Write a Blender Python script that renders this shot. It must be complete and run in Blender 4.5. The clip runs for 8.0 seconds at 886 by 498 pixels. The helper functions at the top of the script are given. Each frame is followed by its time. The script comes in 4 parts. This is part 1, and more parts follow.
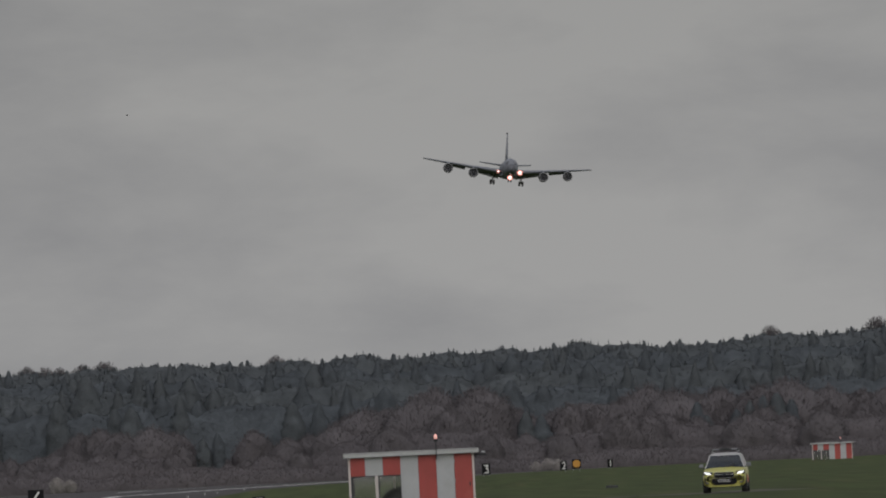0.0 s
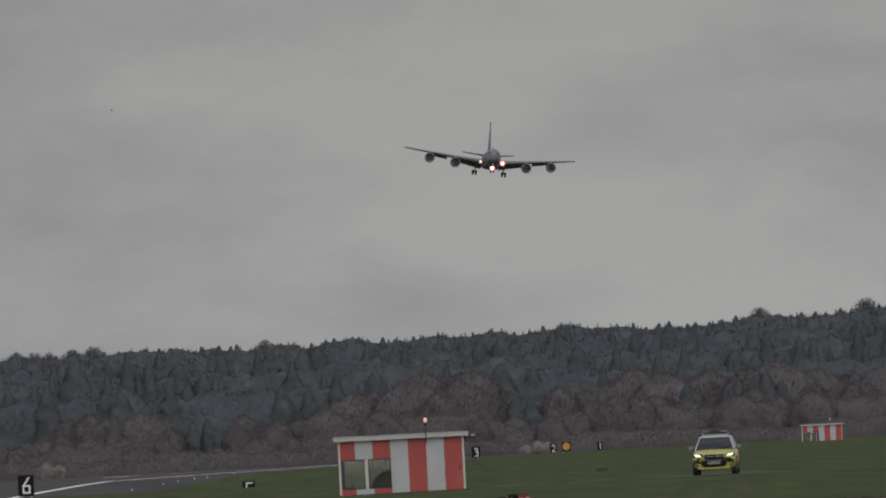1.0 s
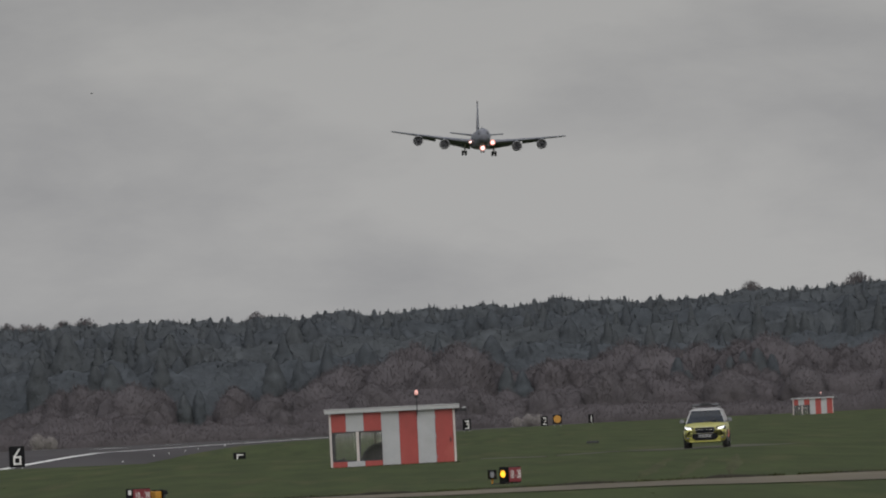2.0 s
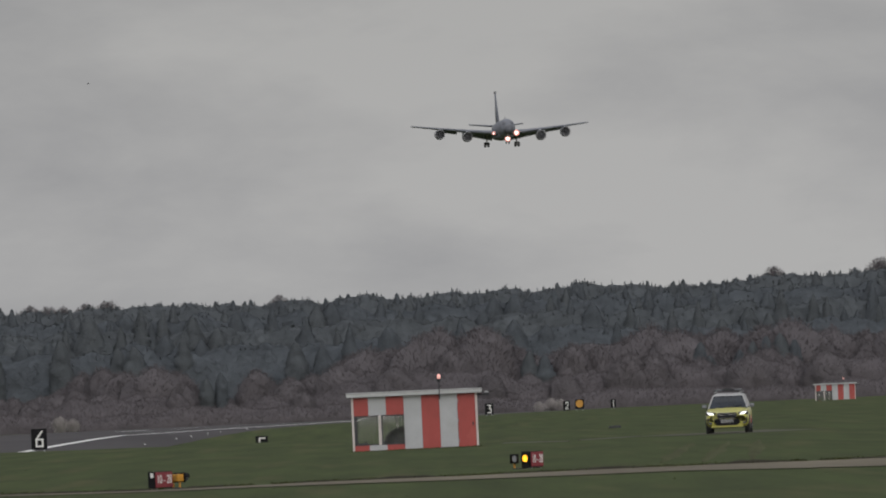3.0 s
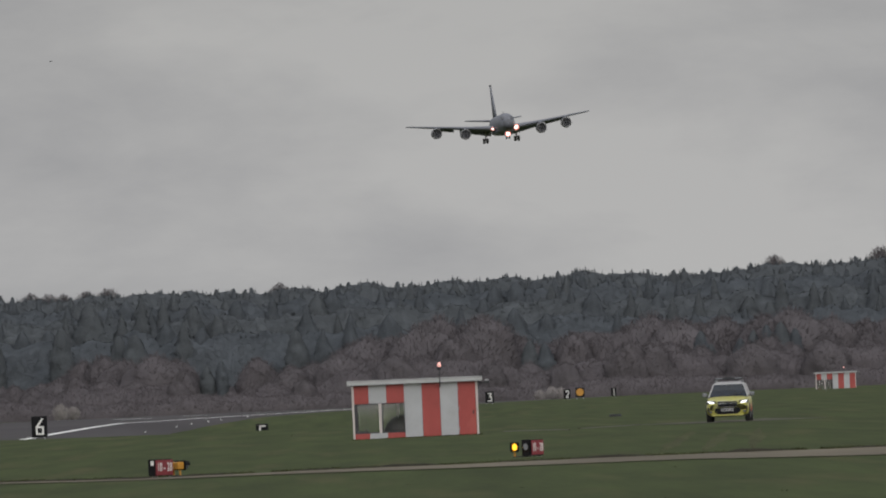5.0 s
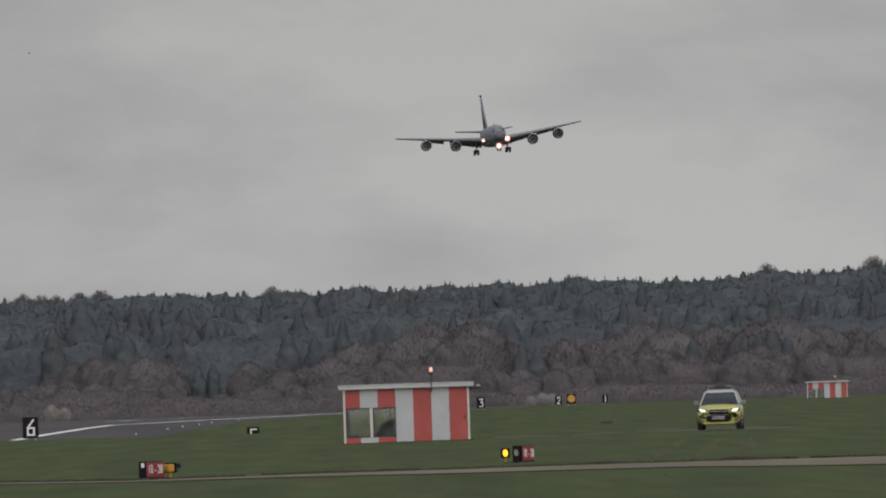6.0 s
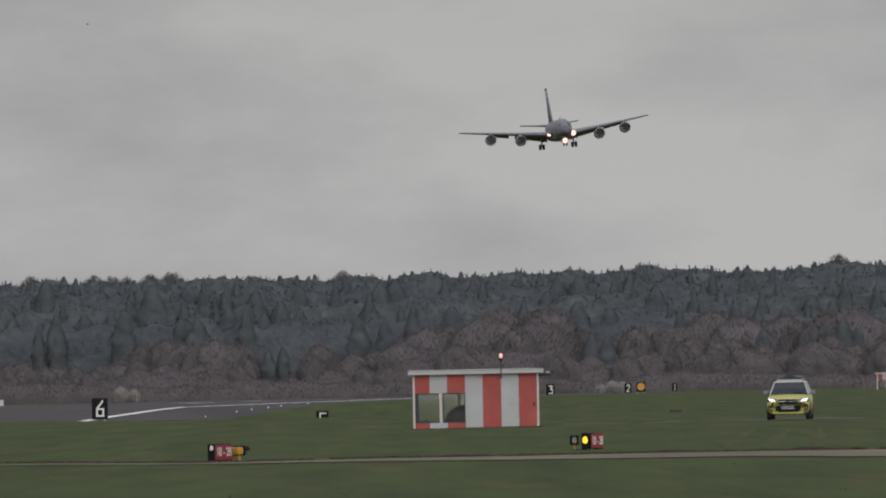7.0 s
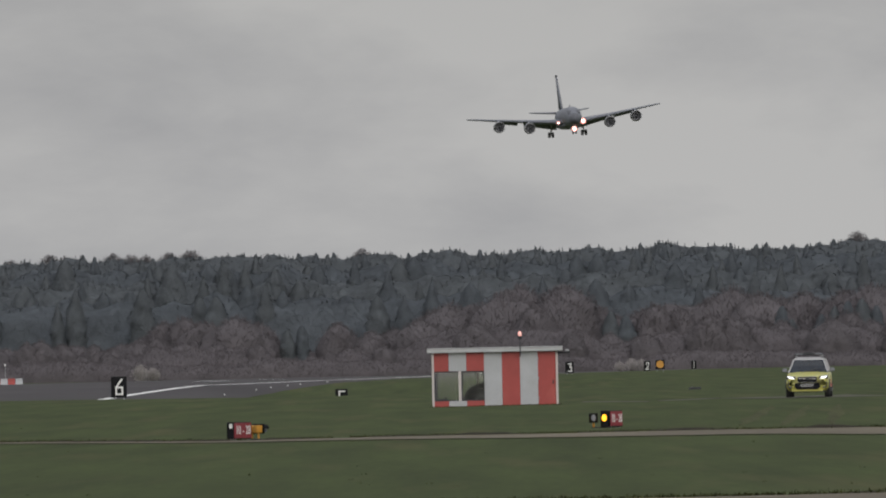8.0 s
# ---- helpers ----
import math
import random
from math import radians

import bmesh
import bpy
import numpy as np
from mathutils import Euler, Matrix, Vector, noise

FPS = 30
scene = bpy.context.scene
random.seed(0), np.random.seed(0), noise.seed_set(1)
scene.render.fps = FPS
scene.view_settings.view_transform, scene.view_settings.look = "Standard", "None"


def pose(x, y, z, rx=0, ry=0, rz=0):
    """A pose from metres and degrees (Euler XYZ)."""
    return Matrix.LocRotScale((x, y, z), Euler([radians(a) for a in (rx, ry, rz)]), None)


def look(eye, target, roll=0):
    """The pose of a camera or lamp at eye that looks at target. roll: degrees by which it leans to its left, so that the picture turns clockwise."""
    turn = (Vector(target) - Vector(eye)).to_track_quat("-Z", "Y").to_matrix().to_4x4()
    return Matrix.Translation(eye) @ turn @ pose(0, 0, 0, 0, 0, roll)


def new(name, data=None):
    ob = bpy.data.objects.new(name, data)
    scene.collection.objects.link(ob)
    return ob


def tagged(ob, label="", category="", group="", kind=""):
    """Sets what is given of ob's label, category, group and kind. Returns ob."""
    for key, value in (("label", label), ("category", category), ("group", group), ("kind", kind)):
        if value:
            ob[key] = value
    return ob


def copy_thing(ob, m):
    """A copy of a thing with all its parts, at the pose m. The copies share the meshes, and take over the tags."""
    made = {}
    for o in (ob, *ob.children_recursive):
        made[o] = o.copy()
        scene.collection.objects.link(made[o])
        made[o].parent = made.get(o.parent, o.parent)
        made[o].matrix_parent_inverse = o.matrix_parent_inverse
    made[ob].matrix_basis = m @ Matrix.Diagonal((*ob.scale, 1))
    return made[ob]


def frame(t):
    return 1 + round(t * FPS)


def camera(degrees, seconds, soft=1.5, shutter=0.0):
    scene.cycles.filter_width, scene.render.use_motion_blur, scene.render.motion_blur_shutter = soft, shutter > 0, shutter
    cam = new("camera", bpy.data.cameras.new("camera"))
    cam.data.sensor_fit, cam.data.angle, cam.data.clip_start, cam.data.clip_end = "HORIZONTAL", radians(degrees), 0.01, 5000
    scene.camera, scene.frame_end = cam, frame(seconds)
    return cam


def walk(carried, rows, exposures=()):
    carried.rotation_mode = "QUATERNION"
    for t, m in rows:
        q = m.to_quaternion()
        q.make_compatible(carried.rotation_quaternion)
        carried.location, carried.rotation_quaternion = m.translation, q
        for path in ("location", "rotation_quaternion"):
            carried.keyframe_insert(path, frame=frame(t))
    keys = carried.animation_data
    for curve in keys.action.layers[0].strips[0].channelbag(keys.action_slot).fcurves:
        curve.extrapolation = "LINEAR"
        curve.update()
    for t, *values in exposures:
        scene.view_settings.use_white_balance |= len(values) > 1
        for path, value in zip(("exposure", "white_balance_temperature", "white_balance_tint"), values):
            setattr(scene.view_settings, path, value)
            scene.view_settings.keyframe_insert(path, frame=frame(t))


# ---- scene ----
P_FOV = 2.785
EYE = (0.0, 0.0, 2.23)
cam = camera(P_FOV, 8.0, soft=2.0)


def aim(azimuth, elevation, roll):
    a, e = radians(azimuth), radians(elevation)
    d = Vector((math.sin(a) * math.cos(e), math.cos(a) * math.cos(e), math.sin(e)))
    return look(EYE, Vector(EYE) + d * 100.0, roll)


# seconds, azimuth, elevation, roll: a hand-held camera on one spot that pans after the aircraft
PAN = [
    (0.0, 0.2867, 0.6373, -2.681), (0.5, 0.3459, 0.6053, -2.793), (1.0, 0.3193, 0.5834, -2.95),
    (1.5, 0.3125, 0.5574, -2.92), (1.7, 0.3263, 0.5286, -2.88), (2.8, 0.2945, 0.457, -2.55),
    (3.0, 0.2671, 0.4488, -2.546), (3.5, 0.211, 0.443, -2.62), (4.0, 0.2104, 0.4457, -2.568),
    (4.5, 0.2386, 0.4172, -2.639), (4.7, 0.2458, 0.4118, -2.6), (5.8, 0.2944, 0.4217, -1.97),
    (6.0, 0.2864, 0.4271, -1.864), (6.5, 0.1597, 0.4331, -1.511), (7.0, 0.0607, 0.3887, -1.128),
    (7.5, 0.0261, 0.3489, -1.141), (8.0, -0.0002, 0.3206, -1.198)]
EXPOSURES = [(0.0, -0.47), (1.0, -0.38), (1.7, -0.28), (3.0, -0.14), (4.5, -0.08), (6.0, -0.04), (7.0, -0.03), (8.0, 0.01)]
walk(cam, [(t, aim(a, e, r)) for t, a, e, r in PAN], EXPOSURES)

# ---- world and sun: a bright overcast winter sky ----
world = bpy.data.worlds.new("overcast_sky")
scene.world = world
world.use_nodes = True
wt = world.node_tree
wt.nodes.clear()


def wnode(kind, **values):
    n = wt.nodes.new(kind)
    for k, v in values.items():
        n.inputs[k].default_value = v
    return n


w_out = wt.nodes.new("ShaderNodeOutputWorld")
w_bg = wnode("ShaderNodeBackground", Strength=0.1)
w_sky = wt.nodes.new("ShaderNodeTexSky")
w_sky.sky_type = "NISHITA"
w_sky.sun_disc = False
w_sky.sun_elevation = radians(14)
w_sky.sun_rotation = radians(170)
w_tc = wt.nodes.new("ShaderNodeTexCoord")
w_map = wt.nodes.new("ShaderNodeMapping")
w_map.inputs["Scale"].default_value = (1.0, 1.0, 2.6)
w_map.inputs["Location"].default_value = (0.137, 0.0, 0.071)
w_n1 = wnode("ShaderNodeTexNoise", Scale=62.0, Detail=7.0, Roughness=0.57, Distortion=0.15)
w_n2 = wnode("ShaderNodeTexNoise", Scale=17.0, Detail=3.0, Roughness=0.5)
w_add = wt.nodes.new("ShaderNodeMath")
w_add.operation = "MULTIPLY_ADD"
w_add.inputs[1].default_value = 0.55
w_ramp = wt.nodes.new("ShaderNodeValToRGB")
w_ramp.color_ramp.elements[0].position = 0.6
w_ramp.color_ramp.elements[0].color = (2.88, 2.92, 3.12, 1)
w_ramp.color_ramp.elements[1].position = 0.93
w_ramp.color_ramp.elements[1].color = (4.36, 4.35, 4.38, 1)
w_mix = wt.nodes.new("ShaderNodeMix")
w_mix.data_type = "RGBA"
w_mix.inputs[0].default_value = 0.95
# an overcast sky is three times as bright overhead as at the horizon
w_sep = wt.nodes.new("ShaderNodeSeparateXYZ")
w_grad = wt.nodes.new("ShaderNodeMapRange")
w_grad.inputs[1].default_value, w_grad.inputs[2].default_value = 0.0, 1.0
w_grad.inputs[3].default_value, w_grad.inputs[4].default_value = 1.0, 3.0
w_scale = wt.nodes.new("ShaderNodeVectorMath")
w_scale.operation = "SCALE"
wt.links.new(w_tc.outputs["Generated"], w_sep.inputs[0])
wt.links.new(w_sep.outputs["Z"], w_grad.inputs[0])
# and a little brighter in the thin cloud low over the horizon
w_low = wt.nodes.new("ShaderNodeMapRange")
w_low.interpolation_type = "SMOOTHSTEP"
for i, v in enumerate((0.0, 0.036, 1.085, 0.91)):
    w_low.inputs[i + 1].default_value = v
w_both = wt.nodes.new("ShaderNodeMath")
w_both.operation = "MULTIPLY"
wt.links.new(w_sep.outputs["Z"], w_low.inputs[0])
wt.links.new(w_low.outputs[0], w_both.inputs[0])
wt.links.new(w_grad.outputs[0], w_both.inputs[1])
wt.links.new(w_both.outputs[0], w_scale.inputs["Scale"])
wt.links.new(w_ramp.outputs[0], w_scale.inputs[0])
for a, b in ((w_tc.outputs["Generated"], w_map.inputs["Vector"]), (w_map.outputs[0], w_n1.inputs["Vector"]),
             (w_map.outputs[0], w_n2.inputs["Vector"]), (w_n1.outputs[0], w_add.inputs[0]), (w_n2.outputs[0], w_add.inputs[2]),
             (w_add.outputs[0], w_ramp.inputs[0]), (w_sky.outputs[0], w_mix.inputs["A"]), (w_scale.outputs[0], w_mix.inputs["B"]),
             (w_mix.outputs["Result"], w_bg.inputs["Color"]), (w_bg.outputs[0], w_out.inputs["Surface"])):
    wt.links.new(a, b)

sun = new("sun", bpy.data.lights.new("sun", "SUN"))
sun.data.energy, sun.data.angle, sun.data.color = 1.62, radians(60), (1.0, 0.96, 0.9)
sun.matrix_world = look((18, -100, 25), (0, 0, 0))

# ---- materials ----


def material(name, color, rough=0.6, metal=0.0, vary=0.12, scale=3.0, stretch=(1, 1, 1), bump=0.0, dirt=None, dirt_at=0.6,
             dirt_scale=0.45, random_tone=0.0, emit=0.0, spec=0.5, island=0.0, fine=8.0):
    """A procedural surface: two scales of noise in the colour, optional stains, relief and tone by object or by piece."""
    m = bpy.data.materials.new(name)
    m.use_nodes = True
    nt = m.node_tree
    b = nt.nodes["Principled BSDF"]
    b.inputs["Roughness"].default_value, b.inputs["Metallic"].default_value = rough, metal
    b.inputs["Specular IOR Level"].default_value = spec
    tc = nt.nodes.new("ShaderNodeTexCoord")
    mp = nt.nodes.new("ShaderNodeMapping")
    mp.inputs["Scale"].default_value = stretch
    nt.links.new(tc.outputs["Object"], mp.inputs["Vector"])

    def noise_tex(s, d):
        n = nt.nodes.new("ShaderNodeTexNoise")
        n.inputs["Scale"].default_value, n.inputs["Detail"].default_value = s, d
        nt.links.new(mp.outputs[0], n.inputs["Vector"])
        return n

    def blend(kind, fac, a, bcol):
        x = nt.nodes.new("ShaderNodeMix")
        x.data_type, x.blend_type = "RGBA", kind
        for sock, v in ((x.inputs[0], fac), (x.inputs["A"], a), (x.inputs["B"], bcol)):
            if hasattr(v, "is_linked"):
                nt.links.new(v, sock)
            elif isinstance(v, (int, float)):
                sock.default_value = v
            else:
                sock.default_value = (*v[:3], 1)
        return x.outputs["Result"]

    def ramp(val, p0, v0, p1, v1):
        r = nt.nodes.new("ShaderNodeMapRange")
        for i, v in enumerate((p0, p1, v0, v1)):
            r.inputs[i + 1].default_value = v
        nt.links.new(val, r.inputs[0])
        return r.outputs[0]

    n1, n2 = noise_tex(scale, 4), noise_tex(scale * fine, 3)
    lo, hi = [c * (1 - vary) for c in color], [min(1, c * (1 + vary)) for c in color]
    col = blend("MIX", ramp(n1.outputs[0], 0.3, 0, 0.7, 1), lo, hi)
    col = blend("MULTIPLY", 1.0, col, blend("MIX", ramp(n2.outputs[0], 0.3, 0, 0.7, 1), [1 - vary * 0.6] * 3, [1.0] * 3))
    if dirt:
        n3 = noise_tex(scale * dirt_scale, 6)
        col = blend("MIX", ramp(n3.outputs[0], dirt_at, 0, dirt_at + 0.2, 0.75), col, dirt)
    if random_tone or island:
        src = nt.nodes.new("ShaderNodeObjectInfo") if random_tone else nt.nodes.new("ShaderNodeNewGeometry")
        val = src.outputs["Random"] if random_tone else src.outputs["Random Per Island"]
        k = random_tone or island
        col = blend("MULTIPLY", 1.0, col, blend("MIX", val, [1 - k] * 3, [1 + k] * 3))
    nt.links.new(col, b.inputs["Base Color"])
    if bump:
        bp = nt.nodes.new("ShaderNodeBump")
        bp.inputs["Strength"].default_value = bump
        nt.links.new(n2.outputs[0], bp.inputs["Height"])
        nt.links.new(bp.outputs[0], b.inputs["Normal"])
    if emit:
        b.inputs["Emission Color"].default_value = (*color, 1)
        b.inputs["Emission Strength"].default_value = emit
    return m


M_AIR = material("aircraft_grey_paint", (0.17, 0.181, 0.212), 0.55, vary=0.15, scale=0.5, dirt=(0.134, 0.142, 0.167), dirt_at=0.58)
M_AIR_DARK = material("radome_dark_grey", (0.085, 0.09, 0.105), 0.5, vary=0.1, scale=1.0)
M_NACELLE = material("nacelle_grey_paint", (0.12, 0.127, 0.147), 0.45, vary=0.12, scale=1.0)
M_LIP = material("bare_metal_inlet_lip", (0.3, 0.3, 0.31), 0.45, 0.7, vary=0.08, scale=2.0)
M_FAN = material("dark_fan_blades", (0.1, 0.103, 0.115), 0.5, 0.2, vary=0.3, scale=4.0)
M_STRUT = material("white_gear_paint", (0.35, 0.35, 0.36), 0.5, vary=0.15, scale=3.0)
M_TYRE = material("tyre_rubber", (0.022, 0.022, 0.023), 0.85, vary=0.2, scale=6.0)
M_HUB = material("wheel_hub_metal", (0.3, 0.3, 0.31), 0.4, 0.6, vary=0.15, scale=6.0)
M_LAND = material("landing_light_glow", (1.0, 0.86, 0.8), 0.3, emit=3.2, vary=0.0)
# glow that imitates the pink lens glare round the landing lights
M_LAND_GLARE = material("landing_light_glare", (1.0, 0.4, 0.33), 0.3, emit=1.0, vary=0.0)
M_GLASS_DARK = material("dark_glazing", (0.014, 0.02, 0.03), 0.06, vary=0.3, scale=2.0, spec=0.3)
M_COCKPIT = material("flight_deck_glass", (0.085, 0.09, 0.104), 0.4, vary=0.1, scale=2.0)
M_RED = material("red_panel_paint", (0.335, 0.05, 0.044), 0.55, vary=0.1, scale=1.2, dirt=(0.4, 0.11, 0.08), dirt_at=0.62, bump=0.05)
M_WHITE = material("white_panel_paint", (0.395, 0.408, 0.43), 0.55, vary=0.06, scale=1.4, dirt=(0.31, 0.31, 0.3), dirt_at=0.58, bump=0.05)
M_ROOF = material("weathered_roof_sheet", (0.42, 0.43, 0.44), 0.6, vary=0.1, scale=1.5, dirt=(0.4, 0.4, 0.39), dirt_at=0.58)
M_POST = material("pale_post_paint", (0.55, 0.5, 0.49), 0.6, vary=0.1, scale=2.0)
M_BLACK = material("matt_black_board", (0.012, 0.012, 0.014), 0.7, vary=0.15, scale=2.0, spec=0.1)
M_DARK = material("dark_plastic", (0.018, 0.019, 0.024), 0.55, vary=0.15, scale=4.0)
M_LETTER = material("white_legend", (0.75, 0.75, 0.74), 0.6, vary=0.04, scale=4.0)
M_SIGNRED = material("red_sign_face", (0.25, 0.026, 0.038), 0.5, vary=0.08, scale=2.5)
M_AMBER_BOX = material("amber_housing_paint", (0.5, 0.24, 0.025), 0.5, vary=0.12, scale=4.0)
M_AMBER = material("lit_amber_lens", (1.0, 0.48, 0.02), 0.3, emit=1.6, vary=0.0)
M_LENS_OFF = material("unlit_lens", (0.16, 0.17, 0.19), 0.15, vary=0.1, scale=6.0)
M_BEACON = material("lit_red_beacon", (1.0, 0.5, 0.44), 0.3, emit=0.6, vary=0.0)
M_STEEL = material("galvanised_steel", (0.32, 0.33, 0.34), 0.45, 0.6, vary=0.12, scale=6.0)
M_CAR = material("fluorescent_yellow_paint", (0.47, 0.455, 0.11), 0.28, vary=0.05, scale=1.5)
M_CARRED = material("fluorescent_red_film", (0.75, 0.09, 0.05), 0.35, vary=0.05, scale=1.5)
M_CARWHITE = material("white_car_paint", (0.4, 0.4, 0.41), 0.3, vary=0.04, scale=1.5)
M_CHROME = material("chrome_trim", (0.7, 0.7, 0.71), 0.12, 1.0, vary=0.03, scale=4.0)
M_HEAD = material("lit_headlight", (0.95, 0.97, 1.0), 0.2, emit=1.1, vary=0.0)
M_PLATE = material("plate_white", (0.42, 0.42, 0.42), 0.5, vary=0.04, scale=6.0)
M_RUNWAY = material("worn_runway_asphalt", (0.062, 0.057, 0.061), 0.85, vary=0.18, scale=0.05, stretch=(1, 0.25, 1), fine=40.0, spec=0.12)
M_TAXI = material("pale_taxiway_concrete", (0.145, 0.127, 0.094), 0.9, spec=0.15, vary=0.2, scale=0.2, stretch=(1, 0.15, 1), fine=10.0)
M_LINE = material("white_runway_marking", (0.78, 0.78, 0.77), 0.8, vary=0.15, scale=0.3, stretch=(1, 0.15, 1), fine=10)
M_DIRT = material("bare_dirt_track", (0.05, 0.045, 0.027), 0.95, vary=0.3, scale=0.5, stretch=(1, 0.1, 1), fine=6)
M_WORN = material("worn_pale_turf", (0.062, 0.068, 0.029), 0.95, vary=0.25, scale=0.9, stretch=(1, 0.02, 1), spec=0.1)
M_GRASS = material("mown_winter_grass", (0.046, 0.062, 0.02), 0.95, vary=0.22, scale=0.7, stretch=(0.8, 0.025, 1), dirt_scale=0.9, dirt=(0.08, 0.077, 0.034),
                   dirt_at=0.54, spec=0.1, fine=9.0)
M_SOIL = material("dark_turf_lip", (0.032, 0.028, 0.018), 0.95, vary=0.35, scale=1.2, spec=0.1)
M_BLADE = material("grass_blades", (0.05, 0.055, 0.022), 0.9, vary=0.3, scale=0.4, stretch=(1, 0.1, 1), island=0.4, spec=0.1)
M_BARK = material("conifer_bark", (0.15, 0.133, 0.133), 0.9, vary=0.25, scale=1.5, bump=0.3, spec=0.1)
# pale blue-grey needles: the haze of the distant wood is put into their colour
M_NEEDLE = material("hazed_pine_needles", (0.095, 0.105, 0.115), 0.9, vary=0.15, scale=0.25, island=0.06, spec=0.08)
M_NEEDLE_B = material("hazed_spruce_needles", (0.089, 0.1, 0.113), 0.9, vary=0.15, scale=0.25, island=0.06, spec=0.08)
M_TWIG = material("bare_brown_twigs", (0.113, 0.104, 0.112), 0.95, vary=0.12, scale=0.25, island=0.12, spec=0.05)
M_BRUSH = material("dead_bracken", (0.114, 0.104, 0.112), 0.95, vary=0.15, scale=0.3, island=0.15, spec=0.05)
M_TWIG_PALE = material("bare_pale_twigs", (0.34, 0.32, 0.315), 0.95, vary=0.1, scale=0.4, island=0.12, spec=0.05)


# ---- small builders ----


def part(name, bm, mat, parent=None, label="", smooth=False):
    me = bpy.data.meshes.new(name)
    bmesh.ops.recalc_face_normals(bm, faces=bm.faces)
    bm.to_mesh(me)
    bm.free()
    me.materials.append(mat)
    if smooth:
        me.shade_smooth()
    ob = new(name, me)
    if parent is not None:
        ob.parent = parent
    if label:
        ob["label"] = label
    return ob


def shared(name, me, parent, m=None):
    ob = new(name, me)
    ob.parent = parent
    if m is not None:
        ob.matrix_basis = m
    return ob


def thing(name, m, label, category, group="", kind=""):
    ob = new(name)
    ob.empty_display_size = 0.3
    ob.matrix_basis = m
    return tagged(ob, label, category, group, kind)


def box(bm, c, s, bevel=0.0, m=None):
    vs = bmesh.ops.create_cube(bm, size=1.0)["verts"]
    bmesh.ops.scale(bm, vec=s, verts=vs)
    bmesh.ops.translate(bm, vec=c, verts=vs)
    if bevel:
        es = list({e for v in vs for e in v.link_edges})
        r = bmesh.ops.bevel(bm, geom=es, offset=bevel, segments=2, affect="EDGES", profile=0.5)
        vs = list({v for f in r["faces"] for v in f.verts} | {v for v in vs if v.is_valid})
    if m is not None:
        bmesh.ops.transform(bm, matrix=m, verts=vs)
    return bm


def boxes(*specs, bevel=0.0):
    bm = bmesh.new()
    for c, s in specs:
        box(bm, c, s, bevel)
    return bm


def tube(bm, p0, p1, r0, r1=None, seg=10, caps=True):
    r1 = r0 if r1 is None else r1
    p0, p1 = Vector(p0), Vector(p1)
    d = p1 - p0
    q = d.to_track_quat("Z", "Y").to_matrix()
    rings = []
    for p, r in ((p0, r0), (p1, r1)):
        rings.append([bm.verts.new(p + q @ Vector((r * math.cos(2 * math.pi * i / seg), r * math.sin(2 * math.pi * i / seg), 0))) for i in range(seg)])
    for i in range(seg):
        bm.faces.new((rings[0][i], rings[0][(i + 1) % seg], rings[1][(i + 1) % seg], rings[1][i]))
    if caps:
        bm.faces.new(rings[0][::-1])
        bm.faces.new(rings[1])
    return bm


def loft(bm, rings, cap0=True, cap1=True, closed=True):
    vr = [[bm.verts.new(p) for p in ring] for ring in rings]
    n = len(vr[0])
    for a, b in zip(vr, vr[1:]):
        for i in range(n if closed else n - 1):
            bm.faces.new((a[i], a[(i + 1) % n], b[(i + 1) % n], b[i]))
    if cap0:
        bm.faces.new(vr[0][::-1])
    if cap1:
        bm.faces.new(vr[-1])
    return bm


def lathe(bm, profile, centre, seg=24, caps=True):
    """profile: (y, radius) pairs about an axis along y through centre."""
    rings = []
    for y, r in profile:
        rings.append([(centre[0] + r * math.cos(2 * math.pi * i / seg), centre[1] + y, centre[2] + r * math.sin(2 * math.pi * i / seg)) for i in range(seg)])
    return loft(bm, rings, caps, caps)


def text_mesh(body, size, depth):
    cu = bpy.data.curves.new("legend", "FONT")
    cu.body, cu.size, cu.extrude, cu.align_x, cu.align_y = body, size, depth, "CENTER", "CENTER"
    ob = bpy.data.objects.new("legend", cu)
    scene.collection.objects.link(ob)
    bpy.context.view_layer.update()
    me = bpy.data.meshes.new_from_object(ob.evaluated_get(bpy.context.evaluated_depsgraph_get()))
    bpy.data.objects.remove(ob)
    return me


# ---- ground ----
def sign_line(d):
    """The line of distance boards along the runway's verge."""
    return -53.7 + 0.0349 * d


RUNWAY_RISE = [(0, 0), (900, -.1), (1100, -.7), (1250, -.85), (1280, -.75), (1313, -.57), (1341, -.44), (1383, -.25), (1425, -.13), (1475, -.17), (1640, -.27),
               (1840, -.42), (2000, -.55), (2150, -.72), (2400, -1.08), (3000, -1.68), (9000, -8.0)]


